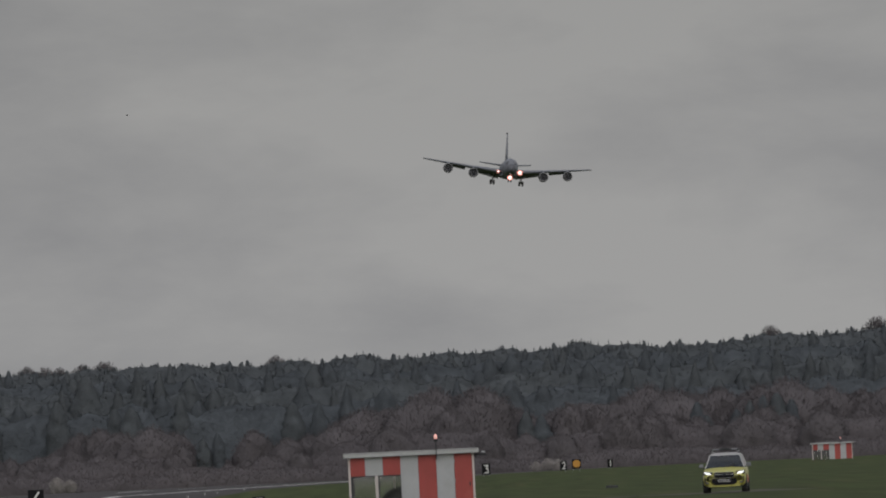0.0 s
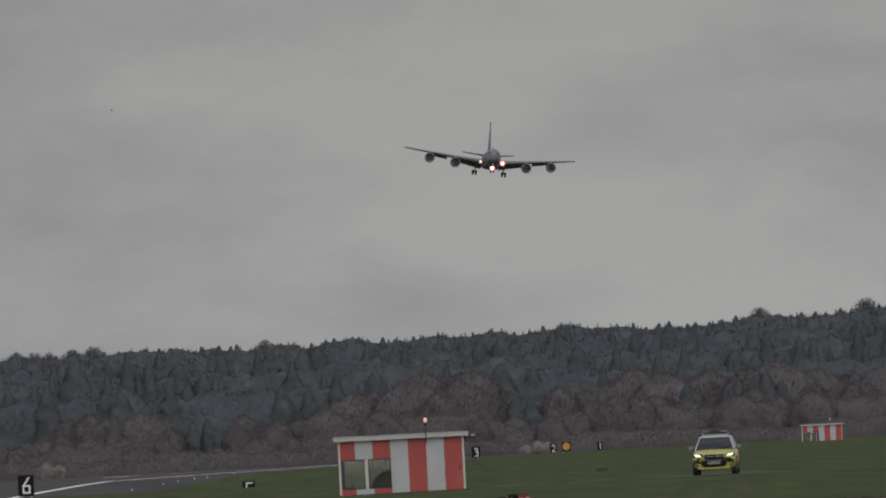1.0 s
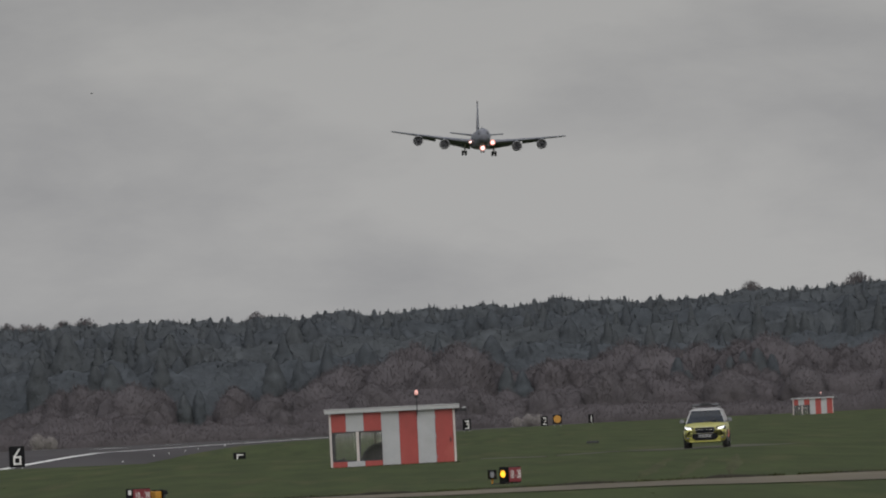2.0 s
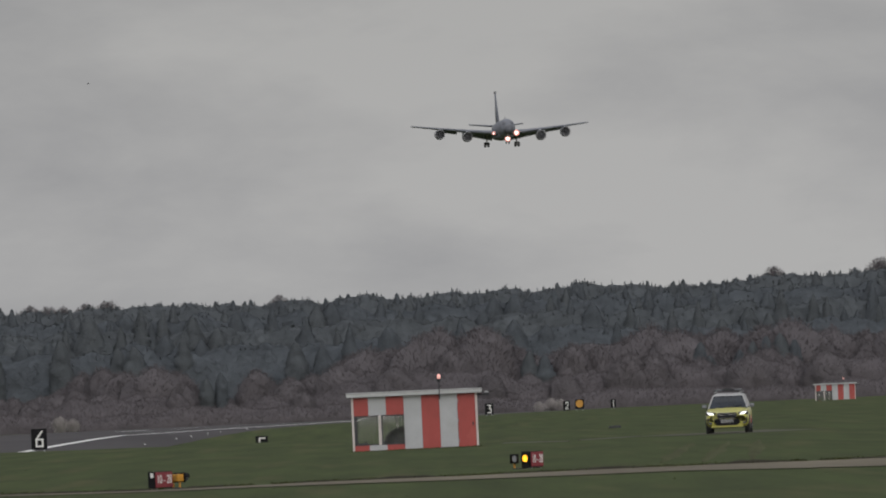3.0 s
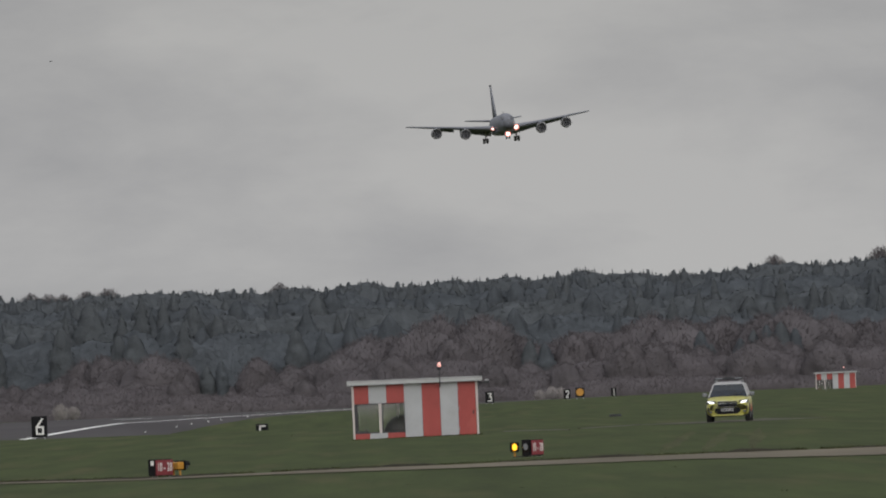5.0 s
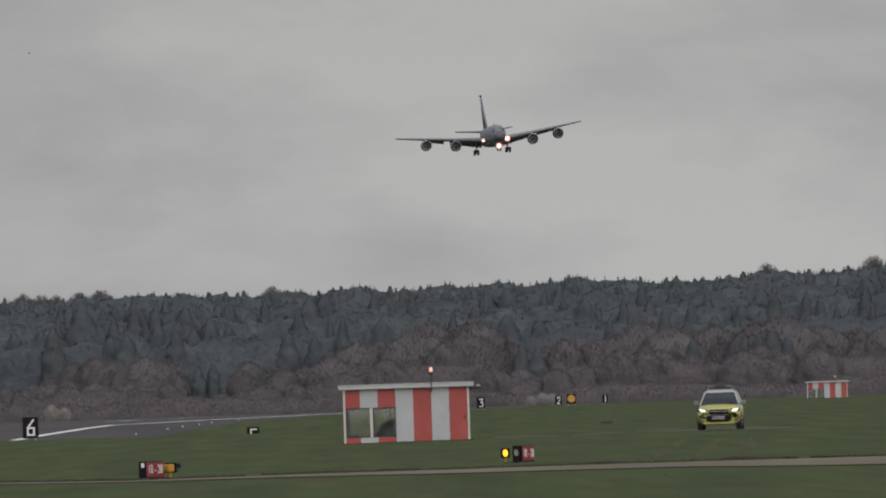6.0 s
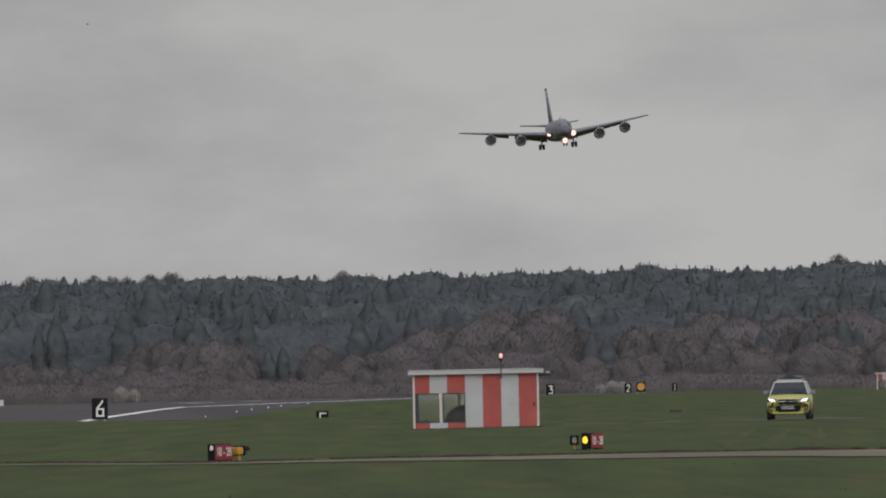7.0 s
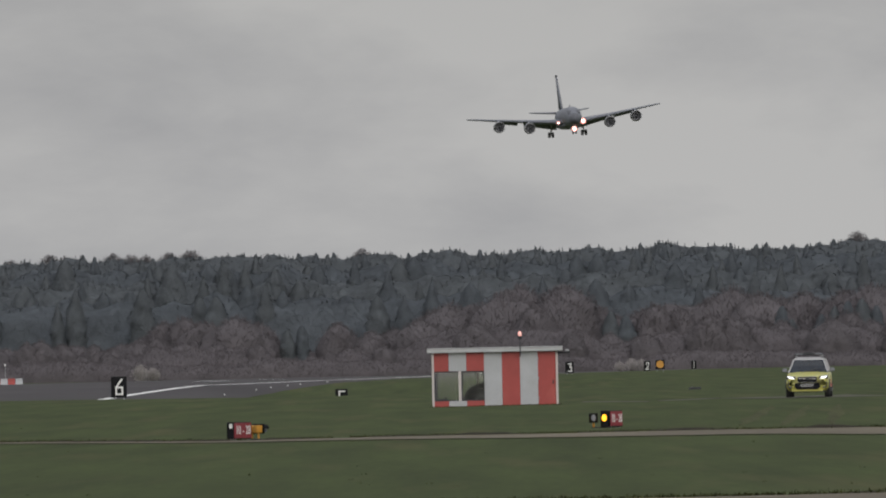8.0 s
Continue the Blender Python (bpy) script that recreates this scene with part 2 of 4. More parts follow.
def ground_z(x, y):
    side = x - sign_line(y)
    z = -1.05e-3 * max(y - 1450.0, 0.0)
    z += 0.035 * noise.noise((x / 7.0, y / 45.0, 0.3)) + 0.05 * noise.noise((x / 30.0, y / 130.0, 2.0))
    z -= 0.3 * math.exp(-((x - 59.5) / 9.0) ** 2 / 2 - ((y - 2310.0) / 70.0) ** 2 / 2)
    # a shallow hollow in the verge beside the runway
    lateral = math.exp(-((side - 2) / 13.0) ** 2 / 2)
    z -= 1.66 * lateral * math.exp(-((y - 1300.0) / (115.0 if y < 1300 else 130.0)) ** 2 / 2)
    z -= 0.09 * math.exp(-((side - 12) / 7.0) ** 2 / 2 - ((y - 1035.0) / 50.0) ** 2 / 2)
    # the paved runway rolls over a low rise
    w = min(1.0, max(0.0, (-8.0 - side) / 5.5))
    w = w * w * (3 - 2 * w) * min(1.0, max(0.0, (y - 850) / 150.0))
    if w:
        z += w * (float(np.interp(y, [p[0] for p in RUNWAY_RISE], [p[1] for p in RUNWAY_RISE])) - z)
    return z


def span(a, b, step):
    return [a + i * step for i in range(int(round((b - a) / step)) + 1)]


def sheet(name, xs_of, ys, lift, mat, sink=0.0):
    """A strip of ground: for each y a row of x's of one length; its last edge may sink into the turf."""
    verts, faces = [], []
    n = len(xs_of(ys[0]))
    for y in ys:
        row = xs_of(y)
        for x in row:
            verts.append((x, y, ground_z(x, y) + lift - (sink if x == row[-1] else 0)))
    for j in range(len(ys) - 1):
        for i in range(n - 1):
            a = j * n + i
            faces.append((a, a + 1, a + n + 1, a + n))
    me = bpy.data.meshes.new(name)
    me.from_pydata(verts, [], faces)
    me.materials.append(mat)
    me.shade_smooth()
    return new(name, me)


GX = [-4000, -1500, -500, -200] + span(-110, -32, 3) + span(-30, 40, 1.5) + span(43, 130, 3) + [200, 500, 1500, 4000]
GY = [-1500, -200, 0, 120, 240] + span(300, 3000, 10) + [3100, 3300, 3600, 4200, 5500, 8000]
tagged(sheet("ground", lambda y: GX, GY, 0.0, M_GRASS), "mown green winter airfield grass, patchy and worn", "grass", kind="structure")

RY = span(900, 2900, 10)
runway = tagged(sheet("runway", lambda y: [sign_line(y) - o for o in span(95, 18, -3.5) + span(16, 8.5, -.75)], RY, 0.05, M_RUNWAY, 0.16),
                "long worn grey asphalt runway with white markings", "runway", kind="structure")


def stripe(name, off, width, y0, y1, label):
    ob = sheet(name, lambda y: [sign_line(y) - off - width / 2, sign_line(y) - off + width / 2], span(y0, y1, (y1 - y0) / max(1, round((y1 - y0) / 10))), 0.07, M_LINE)
    return tagged(ob, label, "marking", kind="structure")


stripe("edge_line", 15.15, 0.8, 900, 1450, "white painted edge line along the runway")
stripe("edge_line", 15.15, 1.3, 1450, 2400, "broad white painted line along the runway")
for d in (1866, 2003, 2148, 2227, 2300, 2375):
    stripe("centre_line", 36.0, 3.0, d, d + 36, "white painted centre dash on the runway")

TAXI_FAR = [(-60, 620), (-10.4, 485), (-5.8, 472), (1.7, 473.5), (8.7, 477), (13.4, 474), (60, 460)]
TAXI_NEAR = [(-60, 600), (-10.2, 478), (-5.7, 463.5), (1.6, 453), (8.0, 450), (12.1, 436), (60, 330)]


def along(pts, x):
    return float(np.interp(x, [p[0] for p in pts], [p[1] for p in pts]))


def cross_strip(name, near, far, xs, lift, mat, label, cat):
    verts, faces = [], []
    for x in xs:
        y0, y1 = along(near, x), along(far, x)
        for k in range(5):
            y = y0 + (y1 - y0) * k / 4
            verts.append((x, y, ground_z(x, y) + lift))
    for i in range(len(xs) - 1):
        for k in range(4):
            a = i * 5 + k
            faces.append((a, a + 5, a + 6, a + 1))
    me = bpy.data.meshes.new(name)
    me.from_pydata(verts, [], faces)
    me.materials.append(mat)
    return tagged(new(name, me), label, cat, kind="structure")


cross_strip("taxiway", TAXI_NEAR, TAXI_FAR, [-60, -40, -25] + span(-16, 20, 1.0) + [30, 45, 60], 0.02, M_TAXI, "pale concrete taxiway crossing the grass", "taxiway")
cross_strip("perimeter_road", [(-60, 240), (60, 240)], [(-60, 268), (3.6, 267), (7, 266.5), (60, 262)], [-60, -20, 0, 3.6, 7, 20, 60], 0.02, M_TAXI,
            "pale concrete perimeter road beside the grass", "road")
cross_strip("dirt_track", [(11, 754), (13, 747), (16, 748), (19, 753)], [(11, 755), (13, 763), (17, 777), (19, 754)], span(11.0, 19.0, 0.5), 0.012, M_DIRT, "worn dirt vehicle track across the grass", "track")


def worn_track(points, half, label, mat, seed):
    """A worn, ragged wheel track in the turf along a line of points."""
    verts, faces = [], []
    (xa, ya), (xb, yb) = points
    n = 60
    for i in range(n + 1):
        f = i / n
        x, y = xa + (xb - xa) * f + .12 * noise.noise((f * 4, seed, 0)), ya + (yb - ya) * f
        w = half * max(.15, .9 + .8 * noise.noise((f * 5, seed, 4))) * math.sin(math.pi * f) ** .6 + .01
        for o in (-w, 0, w):
            verts.append((x + o, y, ground_z(x + o, y) + (-.02 if o else .035)))
    for i in range(n):
        for k in range(2):
            a = i * 3 + k
            faces.append((a, a + 1, a + 4, a + 3))
    me = bpy.data.meshes.new("wheel_track")
    me.from_pydata(verts, [], faces)
    me.materials.append(mat)
    tagged(new("wheel_track", me), label, "track", kind="structure")


for k, (p0, p1, half) in enumerate((((8.1, 505), (11.6, 650), .4), ((9.2, 500), (12.9, 650), .42), ((10.6, 500), (14.2, 660), .36))):
    worn_track((p0, p1), half, "pale worn wheel track in the grass", M_WORN, k * 3.1)
for k, (p0, p1, half) in enumerate((((5.6, 752), (8.2, 735), .5), ((8.6, 742), (11.4, 757), .5))):
    worn_track((p0, p1), half, "bare brown wheel rut in the grass", M_DIRT, 31 + k * 2.3)


def turf_lip(name, edge, side, xs, height, label):
    """A low uneven bank of turf along the edge of the paving."""
    verts, faces = [], []
    for x in xs:
        y = along(edge, x)
        h = height * max(0.05, 0.55 + 1.3 * noise.noise((x * 0.55, 7.0, side)) + 0.5 * noise.noise((x * 2.3, 1.0, side)))
        for dy, dz in ((0.2, -0.03), (0.9, h * 0.8), (1.8, h), (4.5, -0.03)):
            yy = y + side * dy
            verts.append((x, yy, ground_z(x, yy) + dz))
    for i in range(len(xs) - 1):
        for k in range(3):
            a = i * 4 + k
            faces.append((a, a + 4, a + 5, a + 1))
    me = bpy.data.meshes.new(name)
    me.from_pydata(verts, [], faces)
    me.materials.append(M_SOIL)
    tagged(new(name, me), label, "verge", kind="structure")


turf_lip("verge", TAXI_FAR, 1, span(-18, 22, 0.2), 0.075, "dark uneven turf lip along the taxiway")
turf_lip("verge", [(-60, 268), (3.6, 267), (7, 266.5), (60, 262)], 1, span(-9, 11, 0.15), 0.03, "dark uneven turf lip along the perimeter road")

# ---- the aircraft ----


def airfoil(le, chord, z, x, thick, n=9, twist=0.0):
    """A wing section in the plane x, leading edge at y = le."""
    up, low = [], []
    for i in range(n):
        u = (1 - math.cos(math.pi * i / (n - 1))) / 2
        t = thick * 10.0 * (0.2969 * math.sqrt(u) - 0.126 * u - 0.3516 * u * u + 0.2843 * u ** 3 - 0.1036 * u ** 4)
        camber = 0.25 * thick * (1 - (2 * u - 0.9) ** 2)
        zz = z - twist * u * chord
        up.append((x, le + u * chord, zz + t * 0.55 + camber * 0.3))
        low.append((x, le + u * chord, zz - t * 0.45 + camber * 0.3))
    return up + low[-2:0:-1]


def ellipse_ring(y, hw, top, bot, n=28):
    zc = (top + bot) / 2
    return [(hw * math.cos(2 * math.pi * i / n), y, zc + (top - bot) / 2 * math.sin(2 * math.pi * i / n)) for i in range(n)]


WING = [(1.2, -6.2, 11.2, -1.05, 1.3), (5.0, -2.9, 8.6, -0.58, 1.0), (8.25, -0.3, 6.4, -0.15, 0.74), (14.1, 4.3, 4.4, 0.65, 0.5), (19.0, 8.0, 2.9, 1.33, 0.32), (19.94, 9.0, 2.0, 1.45, 0.2)]


def wing_at(x, k):
    return float(np.interp(x, [w[0] for w in WING], [w[k] for w in WING]))


def wheel(parent, c, r, w):
    bm = bmesh.new()
    prof = [(-w / 2, r * 0.55), (-w / 2, r * 0.88), (-w * 0.32, r), (w * 0.32, r), (w / 2, r * 0.88), (w / 2, r * 0.55)]
    rings = [[(c[0] + p, c[1] + rr * math.cos(2 * math.pi * i / 20), c[2] + rr * math.sin(2 * math.pi * i / 20)) for i in range(20)] for p, rr in prof]
    loft(bm, rings)
    t = part("tyre", bm, M_TYRE, parent, "black rubber tyre")
    bm = bmesh.new()
    tube(bm, (c[0] - w * 0.54, c[1], c[2]), (c[0] + w * 0.54, c[1], c[2]), r * 0.5, seg=14)
    part("hub", bm, M_HUB, t)


def build_aircraft():
    a = thing("tanker_aircraft", pose(0, 0, 0), "grey four-engined jet tanker on approach with gear and flaps down", "airplane")
    sec = [(-18.0, .06, -.72, -.86), (-17.7, .42, -.32, -1.22), (-17.0, .85, .08, -1.6), (-15.9, 1.22, .55, -1.9), (-15.0, 1.42, 1.0, -2.03), (-14.1, 1.6, 1.55, -2.12),
           (-12.6, 1.78, 1.95, -2.17), (-10.5, 1.86, 2.06, -2.18), (-4, 1.86, 2.08, -2.18), (4, 1.86, 2.08, -2.18), (9, 1.82, 2.06, -1.95), (13, 1.6, 2.0, -1.25),
           (17, 1.2, 1.9, -.4), (20.5, .75, 1.75, .4), (23.0, .3, 1.5, .95), (23.5, .06, 1.35, 1.15)]
    fus = part("fuselage", loft(bmesh.new(), [ellipse_ring(*s) for s in sec]), M_AIR, a, smooth=True)
    part("radome", loft(bmesh.new(), [ellipse_ring(y - .02, hw + .015, tp + .015, bt - .015) for y, hw, tp, bt in sec[:4]]), M_AIR_DARK, fus, "dark grey nose radome", True)
    # flight deck windows round the brow
    for k in range(6):
        ang = radians(-62 + k * 25)
        bm = bmesh.new()
        ring = []
        for da, yy, zz, rr in ((-0.18, -15.35, 0.62, 1.27), (0.18, -15.35, 0.62, 1.27), (0.17, -14.45, 1.2, 1.3), (-0.17, -14.45, 1.2, 1.3)):
            s = math.sin(ang + da)
            ring.append(Vector((rr * s, yy - 0.5 * math.cos(ang + da) + 0.42, zz)))
        quad = [bm.verts.new(p) for p in ring] + [bm.verts.new(p + Vector((0, 0.14, -0.14))) for p in ring]
        for f in ((0, 1, 2, 3), (7, 6, 5, 4), (0, 4, 5, 1), (1, 5, 6, 2), (2, 6, 7, 3), (3, 7, 4, 0)):
            bm.faces.new([quad[i] for i in f])
        part("cockpit_window", bm, M_COCKPIT, fus, "dark flight deck window")
    # belly fairing and boom
    part("belly_fairing", loft(bmesh.new(), [ellipse_ring(y, hw, -1.0, bt, 16) for y, hw, bt in ((-7.5, .4, -1.9), (-5, 2.1, -2.35), (2, 2.3, -2.4), (6, 1.9, -2.3), (8, .5, -1.8))]), M_AIR, fus, smooth=True)
    bm = bmesh.new()
    tube(bm, (0, 12.5, -1.55), (0, 22.5, -0.25), 0.22, 0.14, 10)
    box(bm, (0.55, 21.2, -0.2), (1.0, 0.7, 0.05), 0.0, pose(0, 0, 0, 0, -20, 0))
    box(bm, (-0.55, 21.2, -0.2), (1.0, 0.7, 0.05), 0.0, pose(0, 0, 0, 0, 20, 0))
    part("refuelling_boom", bm, M_AIR, a, "grey refuelling boom under the tail")
    for s in (-1, 1):
        w = part("wing", loft(bmesh.new(), [airfoil(le, ch, z, s * x, th, twist=0.022) for x, le, ch, z, th in WING]), M_AIR, a, smooth=True)
        # lowered flaps behind the trailing edge
        for x0, x1 in ((2.0, 5.64), (5.65, 8.7), (9.9, 14.0)):
            bm = bmesh.new()
            rings = []
            for x in (x0, x1):
                te = wing_at(x, 1) + wing_at(x, 2) - 0.35
                zz = wing_at(x, 3) - 0.022 * wing_at(x, 2) - 0.05
                c = 0.17 * wing_at(x, 2)
                cs, sn = math.cos(radians(34)), math.sin(radians(34))
                pr = ((0, 0.09), (0.25, 0.17), (0.6, 0.1), (1.0, 0.0), (0.6, -0.04), (0.2, -0.08))
                rings.append([(s * x, te + c * (u * cs) + v * sn, zz - c * u * sn + v * cs) for u, v in pr])
            loft(bm, rings)
            part("flap", bm, M_AIR, w, "lowered trailing edge flap")
        for x, y, z in ((8.25, -4.2, -1.55), (14.1, 0.5, -0.75)):
            nac = part("nacelle", lathe(bmesh.new(), [(0.95, .9), (0.12, .93), (-0.02, 1.0), (0.05, 1.07), (0.9, 1.15), (2.2, 1.13), (3.4, .95), (3.5, .7), (4.8, .5), (5.2, .3), (4.4, .2)], (s * x, y, z), 28, False), M_NACELLE, a,
                       "grey turbofan nacelle under the wing", True)
            part("inlet_lip", lathe(bmesh.new(), [(0.2, .925), (0.0, .95), (-0.05, 1.0), (0.0, 1.05), (0.22, 1.095), (0.22, 1.07), (0.05, 1.0)], (s * x, y, z), 28, False), M_LIP, nac, "bright metal inlet lip", True)
            bm = bmesh.new()
            tube(bm, (s * x, y + 0.8, z), (s * x, y + 0.9, z), 0.9, seg=28)
            for k in range(18):
                an = 2 * math.pi * k / 18
                box(bm, (0.58, 0, 0), (0.62, 0.05, 0.14), 0.0, Matrix.Translation((s * x, y + 0.76, z)) @ Matrix.Rotation(an, 4, "Y") @ Matrix.Rotation(0.6, 4, "X"))
            part("fan", bm, M_FAN, nac, "dark fan face")
            part("spinner", lathe(bmesh.new(), [(0.35, .02), (0.45, .12), (0.62, .22), (0.8, .28)], (s * x, y, z), 14), M_FAN, nac, "", True)
            bm = bmesh.new()
            wz, wy = wing_at(x, 3), wing_at(x, 1)
            loft(bm, [[(s * x + dx, yy, zz) for dx, yy in ((-.16, y + 1.2 + o), (.16, y + 1.2 + o), (.16, wy + 2.5), (-.16, wy + 2.5))] for zz, o in ((z + 0.95, 0), (wz, 2.0))])
            part("pylon", bm, M_AIR, nac)
        part("tailplane", loft(bmesh.new(), [airfoil(le, ch, z, s * x, th) for x, le, ch, z, th in ((.5, 15.2, 5.0, 1.25, .5), (6.1, 19.6, 2.3, 1.9, .24))]), M_AIR, a, smooth=True)
        # main gear: leg, braces and a four-wheel bogie
        g = part("main_gear", bmesh.new(), M_STRUT, a, "lowered main landing gear with four wheels")
        bm = bmesh.new()
        tube(bm, (s * 3.25, 4.3, -0.9), (s * 3.4, 4.5, -3.1), 0.17, 0.12, 10)
        tube(bm, (s * 3.4, 3.7, -3.15), (s * 3.4, 5.3, -3.15), 0.11, seg=8)
        tube(bm, (s * 2.0, 4.3, -1.5), (s * 3.33, 4.4, -2.3), 0.09, seg=8)
        tube(bm, (s * 3.3, 2.4, -1.2), (s * 3.36, 4.3, -2.4), 0.08, seg=8)
        part("leg", bm, M_STRUT, g)
        part("gear_door", boxes(((s * 4.05, 4.4, -1.45), (0.06, 2.2, 1.1)), bevel=0.02), M_AIR, g)
        for dx in (-.36, .36):
            for y in (3.75, 5.25):
                wheel(g, (s * 3.4 + dx, y, -3.2), 0.56, 0.38)
        # lens larger than a real one, to stand in for the lamp's bloom
        bm = bmesh.new()
        bmesh.ops.create_uvsphere(bm, u_segments=16, v_segments=10, radius=0.3 if s > 0 else 0.17)
        bmesh.ops.scale(bm, vec=(1, 0.5, 1), verts=bm.verts)
        bmesh.ops.translate(bm, vec=(s * 2.55, -5.9, -1.0), verts=bm.verts)
        lamp = part("landing_light", bm, M_LAND, w, "lit white landing light in the wing root")
        # added glowing ring in place of lens glare, no part of the lamp
        r = 0.62 if s > 0 else 0.36
        part("lamp_rim", lathe(bmesh.new(), [(.1, r * .5), (-.02, r * .8), (.0, r), (.14, r * .96)], (s * 2.55, -5.9, -1.0), 16), M_LAND_GLARE, lamp, "pinkish glowing ring imitating lens glare", True)
        part("light_housing", lathe(bmesh.new(), [(-.02, .3), (.1, .36), (.5, .34), (1.2, .2)], (s * 2.55, -5.85, -1.0), 16), M_AIR, w)
    # fin, with its probe
    fin = []
    for z, le, ch, th in ((1.6, 13.2, 8.0, .7), (5.5, 16.6, 5.4, .46), (9.0, 19.6, 3.1, .24)):
        fin.append([(y0, p, z) for (_, p, y0) in airfoil(le, ch, 0, 0, th)])
    f = part("fin", loft(bmesh.new(), fin), M_AIR, a, smooth=True)
    part("fin_cap", loft(bmesh.new(), [[(dx, yy, z) for dx, yy in ((-.1, 19.5), (.1, 19.5), (.15, 22.6), (-.15, 22.6))] for z in (8.95, 9.25)]), M_AIR_DARK, f, "dark fin tip cap")
    bm = bmesh.new()
    tube(bm, (0, 19.9, 9.15), (0, 17.6, 9.1), 0.09, 0.04, 8)
    part("antenna_probe", bm, M_AIR_DARK, f)
    bm = bmesh.new()
    tube(bm, (0, -6.5, 2.0), (0, -6.1, 2.6), 0.12, 0.04, 6)
    part("antenna", bm, M_AIR_DARK, fus)
    # nose gear with its taxi light
    g = part("nose_gear", bmesh.new(), M_STRUT, a, "lowered nose landing gear")
    bm = bmesh.new()
    tube(bm, (0, -12.9, -1.9), (0, -13.1, -3.1), 0.12, 0.1, 8)
    tube(bm, (0, -12.0, -2.0), (0, -13.0, -2.6), 0.07, seg=8)
    tube(bm, (-.4, -13.1, -3.15), (.4, -13.1, -3.15), 0.07, seg=8)
    part("leg", bm, M_STRUT, g)
    for s in (-1, 1):
        wheel(g, (s * 0.3, -13.1, -3.2), 0.46, 0.28)
        part("gear_door", boxes(((s * 0.62, -12.6, -2.5), (0.05, 1.9, 0.75)), bevel=0.02), M_AIR, g)
    bm = bmesh.new()
    bmesh.ops.create_uvsphere(bm, u_segments=16, v_segments=10, radius=0.29)
    bmesh.ops.scale(bm, vec=(1, 0.5, 1.2), verts=bm.verts)
    bmesh.ops.translate(bm, vec=(0, -13.6, -2.55), verts=bm.verts)
    lamp = part("landing_light", bm, M_LAND, g, "lit white light on the nose gear")
    # glare of the nose light, likewise added as a glowing ring
    part("lamp_rim", lathe(bmesh.new(), [(.1, .28), (-.02, .46), (.0, .58), (.14, .55)], (0, -13.6, -2.55), 16), M_LAND_GLARE, lamp, "pinkish glowing ring imitating lens glare", True)
    return a


AIRCRAFT = build_aircraft()


def build_bird():
    b = thing("bird", pose(0, 0, 0), "small dark bird gliding far off under the clouds", "bird")
    rings = [[(y, r * math.cos(a * math.pi / 5), r * .9 * math.sin(a * math.pi / 5)) for a in range(10)] for y, r in ((-.24, .01), (-.2, .035), (-.12, .05), (.02, .065), (.14, .04), (.22, .015))]
    part("body", loft(bmesh.new(), rings), M_DARK, b, smooth=True)
    part("tail", loft(bmesh.new(), [[(.2, -.02, z), (.33, -.06, z), (.33, .06, z), (.2, .02, z)] for z in (-.006, .006)]), M_DARK, b)
    for s in (-1, 1):
        part("wing", loft(bmesh.new(), [[(x0, s * y, z + .006), (x1, s * y, z + .004), (x1, s * y, z - .004), (x0, s * y, z - .006)] for y, z, x0, x1 in ((.03, .02, -.1, .1), (.22, .1, -.13, .06), (.42, .07, -.03, .05))]), M_DARK, b)
    return b


BIRD = build_bird()
# seconds, x, y, z, yaw, pitch, bank
APPROACH = [
    (0.0, 37.67, 4286.0, 68.04, 1.94, -1.0, 6.71), (0.5, 36.48, 4251.2, 66.79, 1.99, -0.95, 7.86), (1.0, 35.62, 4216.4, 65.37, 1.9, -0.95, 7.76),
    (1.5, 34.97, 4181.6, 63.98, 1.7, -0.98, 6.22), (3.0, 33.6, 4077.2, 60.29, 3.86, -1.05, 1.01), (3.5, 33.32, 4042.4, 58.99, 4.05, -1.15, 0.05),
    (4.0, 33.17, 4007.6, 58.19, 4.05, -1.15, -1.1), (4.5, 32.62, 3972.8, 57.73, 4.25, -1.1, -2.0), (6.0, 30.64, 3868.4, 54.78, 4.3, -0.75, -3.71),
    (6.5, 29.84, 3833.6, 53.82, 4.42, -0.7, -4.02), (7.0, 28.55, 3798.8, 52.35, 4.45, -0.6, -4.48), (7.5, 27.5, 3764.0, 50.84, 4.45, -0.5, -4.44),
    (8.0, 26.12, 3729.2, 49.43, 4.25, -0.5, -3.77)]


BIRD_WAY = [(0.0, -35.9, 60.0), (1.0, -36.5, 58.4), (1.5, -37.1, 57.4), (3.5, -45.4, 55.4), (4.0, -47.1, 56.0), (4.5, -48.2, 56.7), (6.0, -52.0, 59.0), (8.0, -57.0, 62.5)]


def motions():
    walk(AIRCRAFT, [(t, pose(x, y, z, 0, 0, yaw) @ pose(0, 0, 0, pitch, 0, 0) @ pose(0, 0, 0, 0, bank, 0)) for t, x, y, z, yaw, pitch, bank in APPROACH])
    walk(BIRD, [(t, pose(x, 3000, z, 0, -8, 20)) for t, x, z in BIRD_WAY])
    # flashing is imitated: the two guard lenses turn their lit faces forward in turn
    for lens, s in GUARD_LENS:
        turn = 180 if s > 0 else 0
        rows = [(0.0, pose(s * .15, -.15, .28, 0, 0, turn))]
        for t in GUARD_TURNS:
            rows += [(t - .045 + .03 * k, pose(s * .15, -.15, .28, 0, 0, turn + 60 * k)) for k in range(4)]
            turn += 180
        rows.append((8.0, pose(s * .15, -.15, .28, 0, 0, turn)))
        walk(lens, rows)

